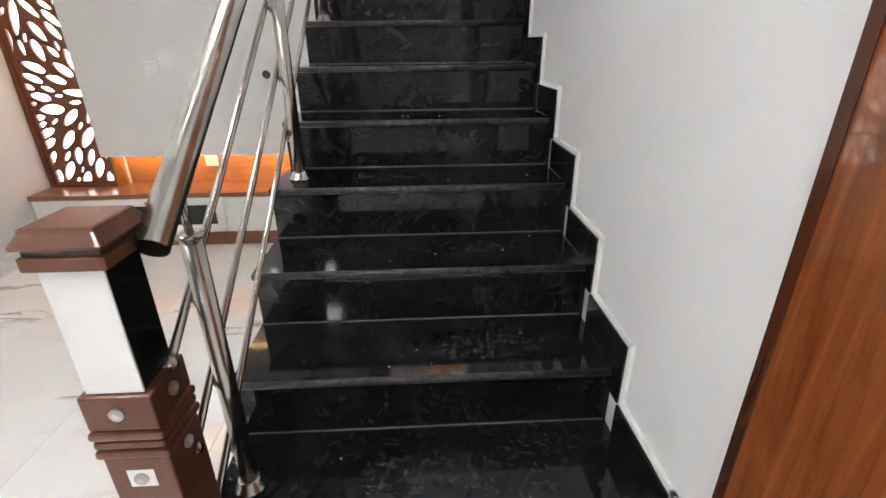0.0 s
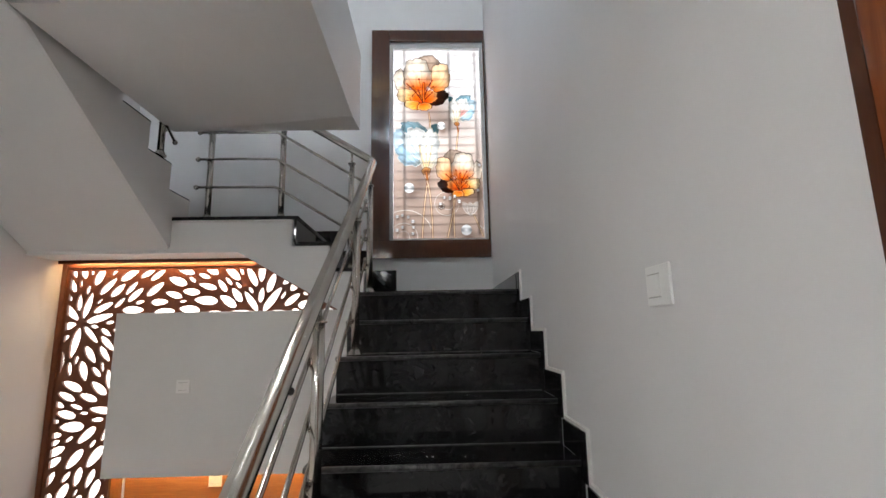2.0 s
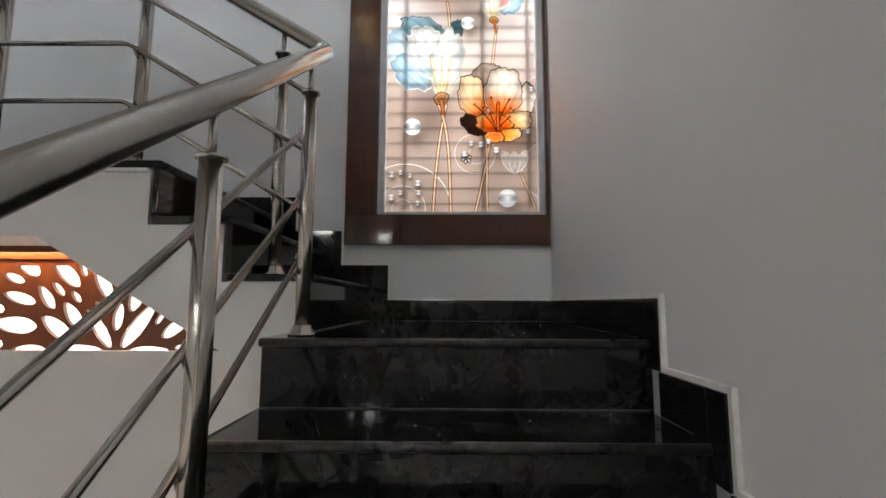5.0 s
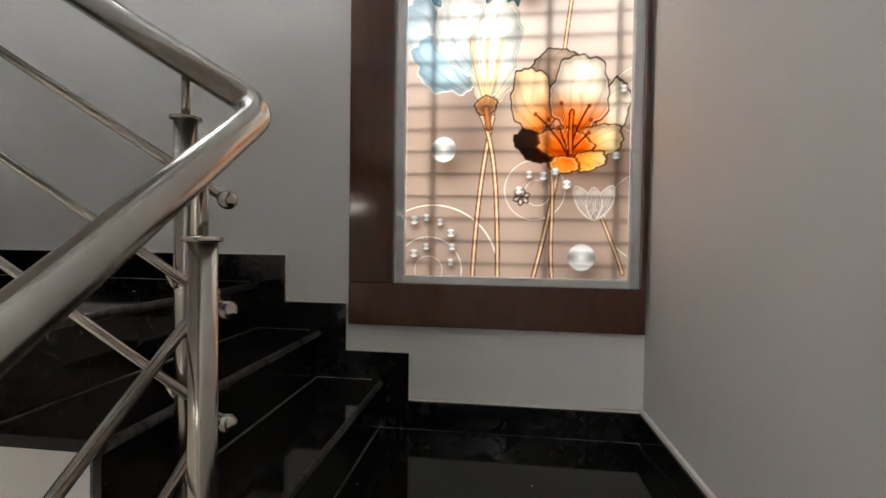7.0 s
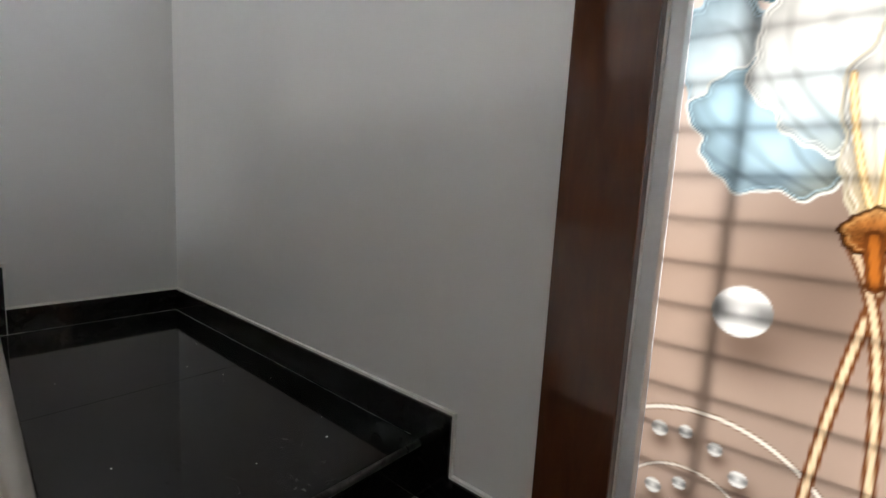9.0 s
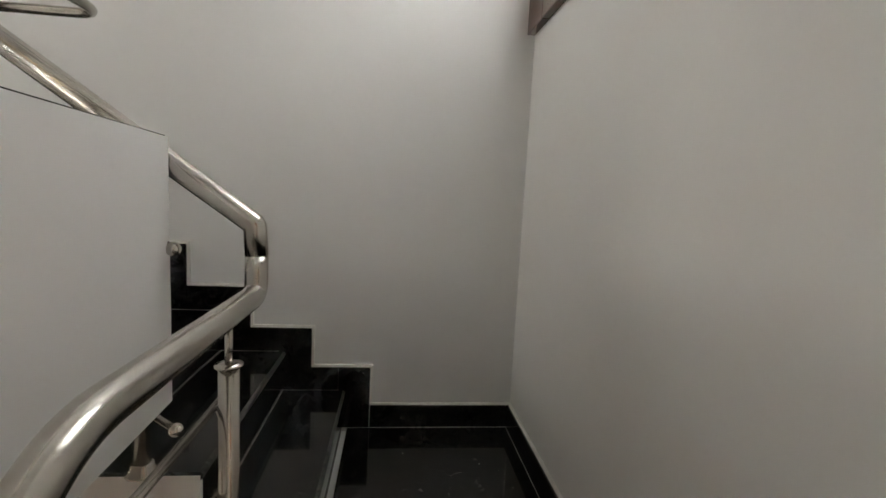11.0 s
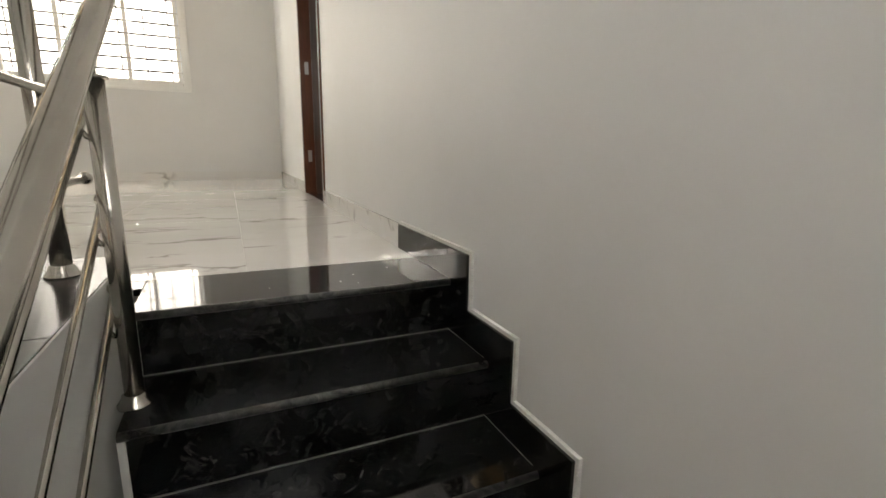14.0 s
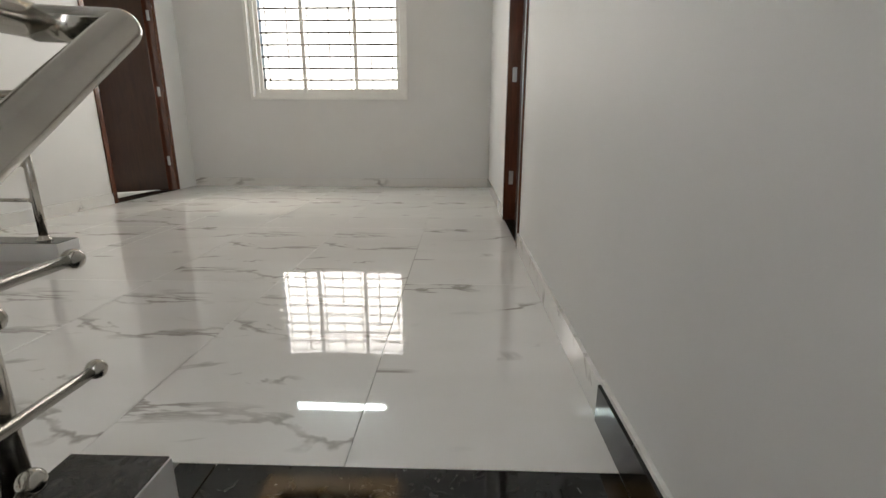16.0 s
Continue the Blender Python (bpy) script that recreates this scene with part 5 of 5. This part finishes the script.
# square lamps added out of view in the ground-floor ceiling to brighten it
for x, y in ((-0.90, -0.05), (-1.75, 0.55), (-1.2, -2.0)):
    lamp = thing("ceiling_light", "square white ceiling light added out of view as fill", "light", (x, y, SOFFIT), group="recessed ceiling lights")
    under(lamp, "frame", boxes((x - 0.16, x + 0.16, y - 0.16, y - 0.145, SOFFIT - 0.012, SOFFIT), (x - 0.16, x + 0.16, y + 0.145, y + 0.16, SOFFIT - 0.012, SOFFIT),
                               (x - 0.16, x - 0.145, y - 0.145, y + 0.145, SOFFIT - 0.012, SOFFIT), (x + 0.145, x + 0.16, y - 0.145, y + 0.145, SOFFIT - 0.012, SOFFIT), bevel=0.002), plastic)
    under(lamp, "diffuser", box_bm(x - 0.144, x + 0.144, y - 0.144, y + 0.144, SOFFIT - 0.008, SOFFIT - 0.002), ground_fill_glow)

# marble skirting upstairs and on the ground floor
structure("skirting_marble", boxes((XL, XL + 0.012, DY1 + 0.002, Y_BLACK - 0.002, ZF + 0.001, ZF + SK), (XL, XL + 0.012, YW + 0.013, DY0 - 0.002, ZF + 0.001, ZF + SK),
                                   (XL, XD - 0.013, YW, YW + 0.012, ZF + 0.001, ZF + SK), (XD - 0.012, XD, EY1 + 0.002, Y_VOID - 0.16, ZF + 0.001, ZF + SK),
                                   (XL, XL + 0.012, -4.0, UY + 0.03, 0.001, 0.10), bevel=0.001), marble, "grey-veined marble skirting", "skirting")

# ---- crumbs of plaster left on the granite, and a dried smear ----
rng = random.Random(5)
bm = bmesh.new()
zones = ((XS + 0.1, XR - 0.1, Y_LAND + 0.1, YB - 0.1, Z1, 16), (XL + 0.1, -1.1, Y_UP + 0.05, YB - 0.1, Z2, 18), (XL + 0.1, XF - 0.1, Y_TILE + 0.05, Y_TOP - 0.05, ZF, 6),
         (XA + 0.03, XA + 0.18, 2.4, 3.2, ZF + CURB, 5))
for x0, x1, y0, y1, z, n in zones + tuple((XS + 0.1, XR - 0.1, Y_LAND - (9 - k) * T1 + 0.04, Y_LAND - (8 - k) * T1 - 0.02, (k + 1) * RISE, 4) for k in range(9)):
    for _ in range(n):
        x, y, r = rng.uniform(x0, x1), rng.uniform(y0, y1), rng.uniform(0.0008, 0.0028)
        m = Matrix.Translation((x, y, z + r * 0.4)) @ Matrix.Rotation(rng.uniform(0, 3.1), 4, "Z") @ Matrix.Diagonal((1.4, 0.9, 0.5, 1))
        bmesh.ops.create_icosphere(bm, subdivisions=1, radius=r, matrix=m)
tagged(part("plaster_crumbs", bm, caulk), "small white plaster crumbs scattered on black granite", "debris", kind="stuff")
smear_m, sn, sl_, sb = node_material("dried_dust_smear")
sv = place_vector(sn, sl_)
sf = ramp(sn, sl_, noise_tex(sn, sl_, sv, 34, 6, 0.7, 1.5).outputs[0], [(0.50, (0, 0, 0)), (0.70, (0.3, 0.3, 0.3))])
sb.inputs["Base Color"].default_value, sb.inputs["Roughness"].default_value = (0.30, 0.29, 0.28, 1), 0.85
sl_.new(sf.outputs[0], sb.inputs["Alpha"])


def smear(x, y, z, rx, ry, seed):
    bm = bmesh.new()
    r2 = random.Random(seed)
    n = 28
    ph = [r2.uniform(0, 6.28) for _ in range(3)]
    pts = []
    for i in range(n):
        a = 2 * math.pi * i / n
        k = 1 + 0.22 * math.sin(2 * a + ph[0]) + 0.14 * math.sin(5 * a + ph[1]) + 0.08 * math.sin(9 * a + ph[2])
        pts.append((x + rx * k * math.cos(a), y + ry * k * math.sin(a), z + 0.0008))
    bm.faces.new([bm.verts.new(p) for p in pts])
    under(lower, "dust_smear", bm, smear_m, "dried pale smear")


smear(0.15, 1.80, 4 * RISE, 0.075, 0.035, 1)
for k in range(1, 9):
    r3 = random.Random(40 + k)
    for q in range(2):
        smear(r3.uniform(-0.35, 0.3), Y_LAND - (9 - k) * T1 + 0.13 + r3.uniform(-0.03, 0.04), (k + 1) * RISE, r3.uniform(0.08, 0.2), r3.uniform(0.03, 0.07), 70 + 3 * k + q)

# ---- floor tiles ----
TW, TL, GAP = 0.60, 1.20, 0.0007


def tiled_floor(name, label, x0, x1, y0, y1, z, cut=None):
    """A tiled floor: a bedding sheet and one object for each tile, laid from the corner (x0, y1)."""
    floor = tagged(new(name, mesh_of(name, boxes((x0, x1, y0, y1, z - 0.03, z - 0.011)) if cut is None else boxes((x0, x1, y0, cut[1], z - 0.03, z - 0.011), (x0, cut[0], cut[1], y1, z - 0.03, z - 0.011)), bedding)), label, "floor", kind="structure")
    shared = {}
    for i in range(int(math.ceil((x1 - x0) / TW - 0.02))):
        for j in range(int(math.ceil((y1 - y0) / TL - 0.02))):
            a0, a1 = x0 + i * TW, min(x0 + (i + 1) * TW, x1)
            b1, b0 = y1 - j * TL, max(y1 - (j + 1) * TL, y0)
            if cut and a0 >= cut[0] - 0.02 and b0 >= cut[1] - 0.02:
                continue
            if cut and b1 > cut[1] and a1 > cut[0]:
                pieces = [(a0, cut[0], b0, b1)] if a0 < cut[0] else []
                if b0 < cut[1]:
                    pieces.append((max(a0, cut[0]), a1, b0, cut[1]))
            else:
                pieces = [(a0, a1, b0, b1)]
            for p0, p1, q0, q1 in pieces:
                key = (round(p1 - p0, 3), round(q1 - q0, 3))
                if key not in shared:
                    shared[key] = mesh_of("tile", box_bm(GAP, key[0] - GAP, -key[1] + GAP, -GAP, -0.010, 0, bevel=0.0012), marble)
                t = new("tile", shared[key])
                t.location = (p0, q1, z)
                t.parent = floor
    return floor


tiled_floor("floor_upper", "polished white marble-print floor tiles with grey veins", XL, XD, YW, Y_TILE - 0.001, ZF, (-0.095, Y_VOID))
structure("floor_gallery", box_bm(XA + CW, XB_ - CW, Y_TILE + 0.001, YS - CW, ZF - 0.0005, ZF + 0.006), marble, "white marble gallery floor", "floor")
tiled_floor("floor_ground", "polished white marble-print floor tiles on the ground floor", XL, XR, -4.0, 3.6, 0.0)
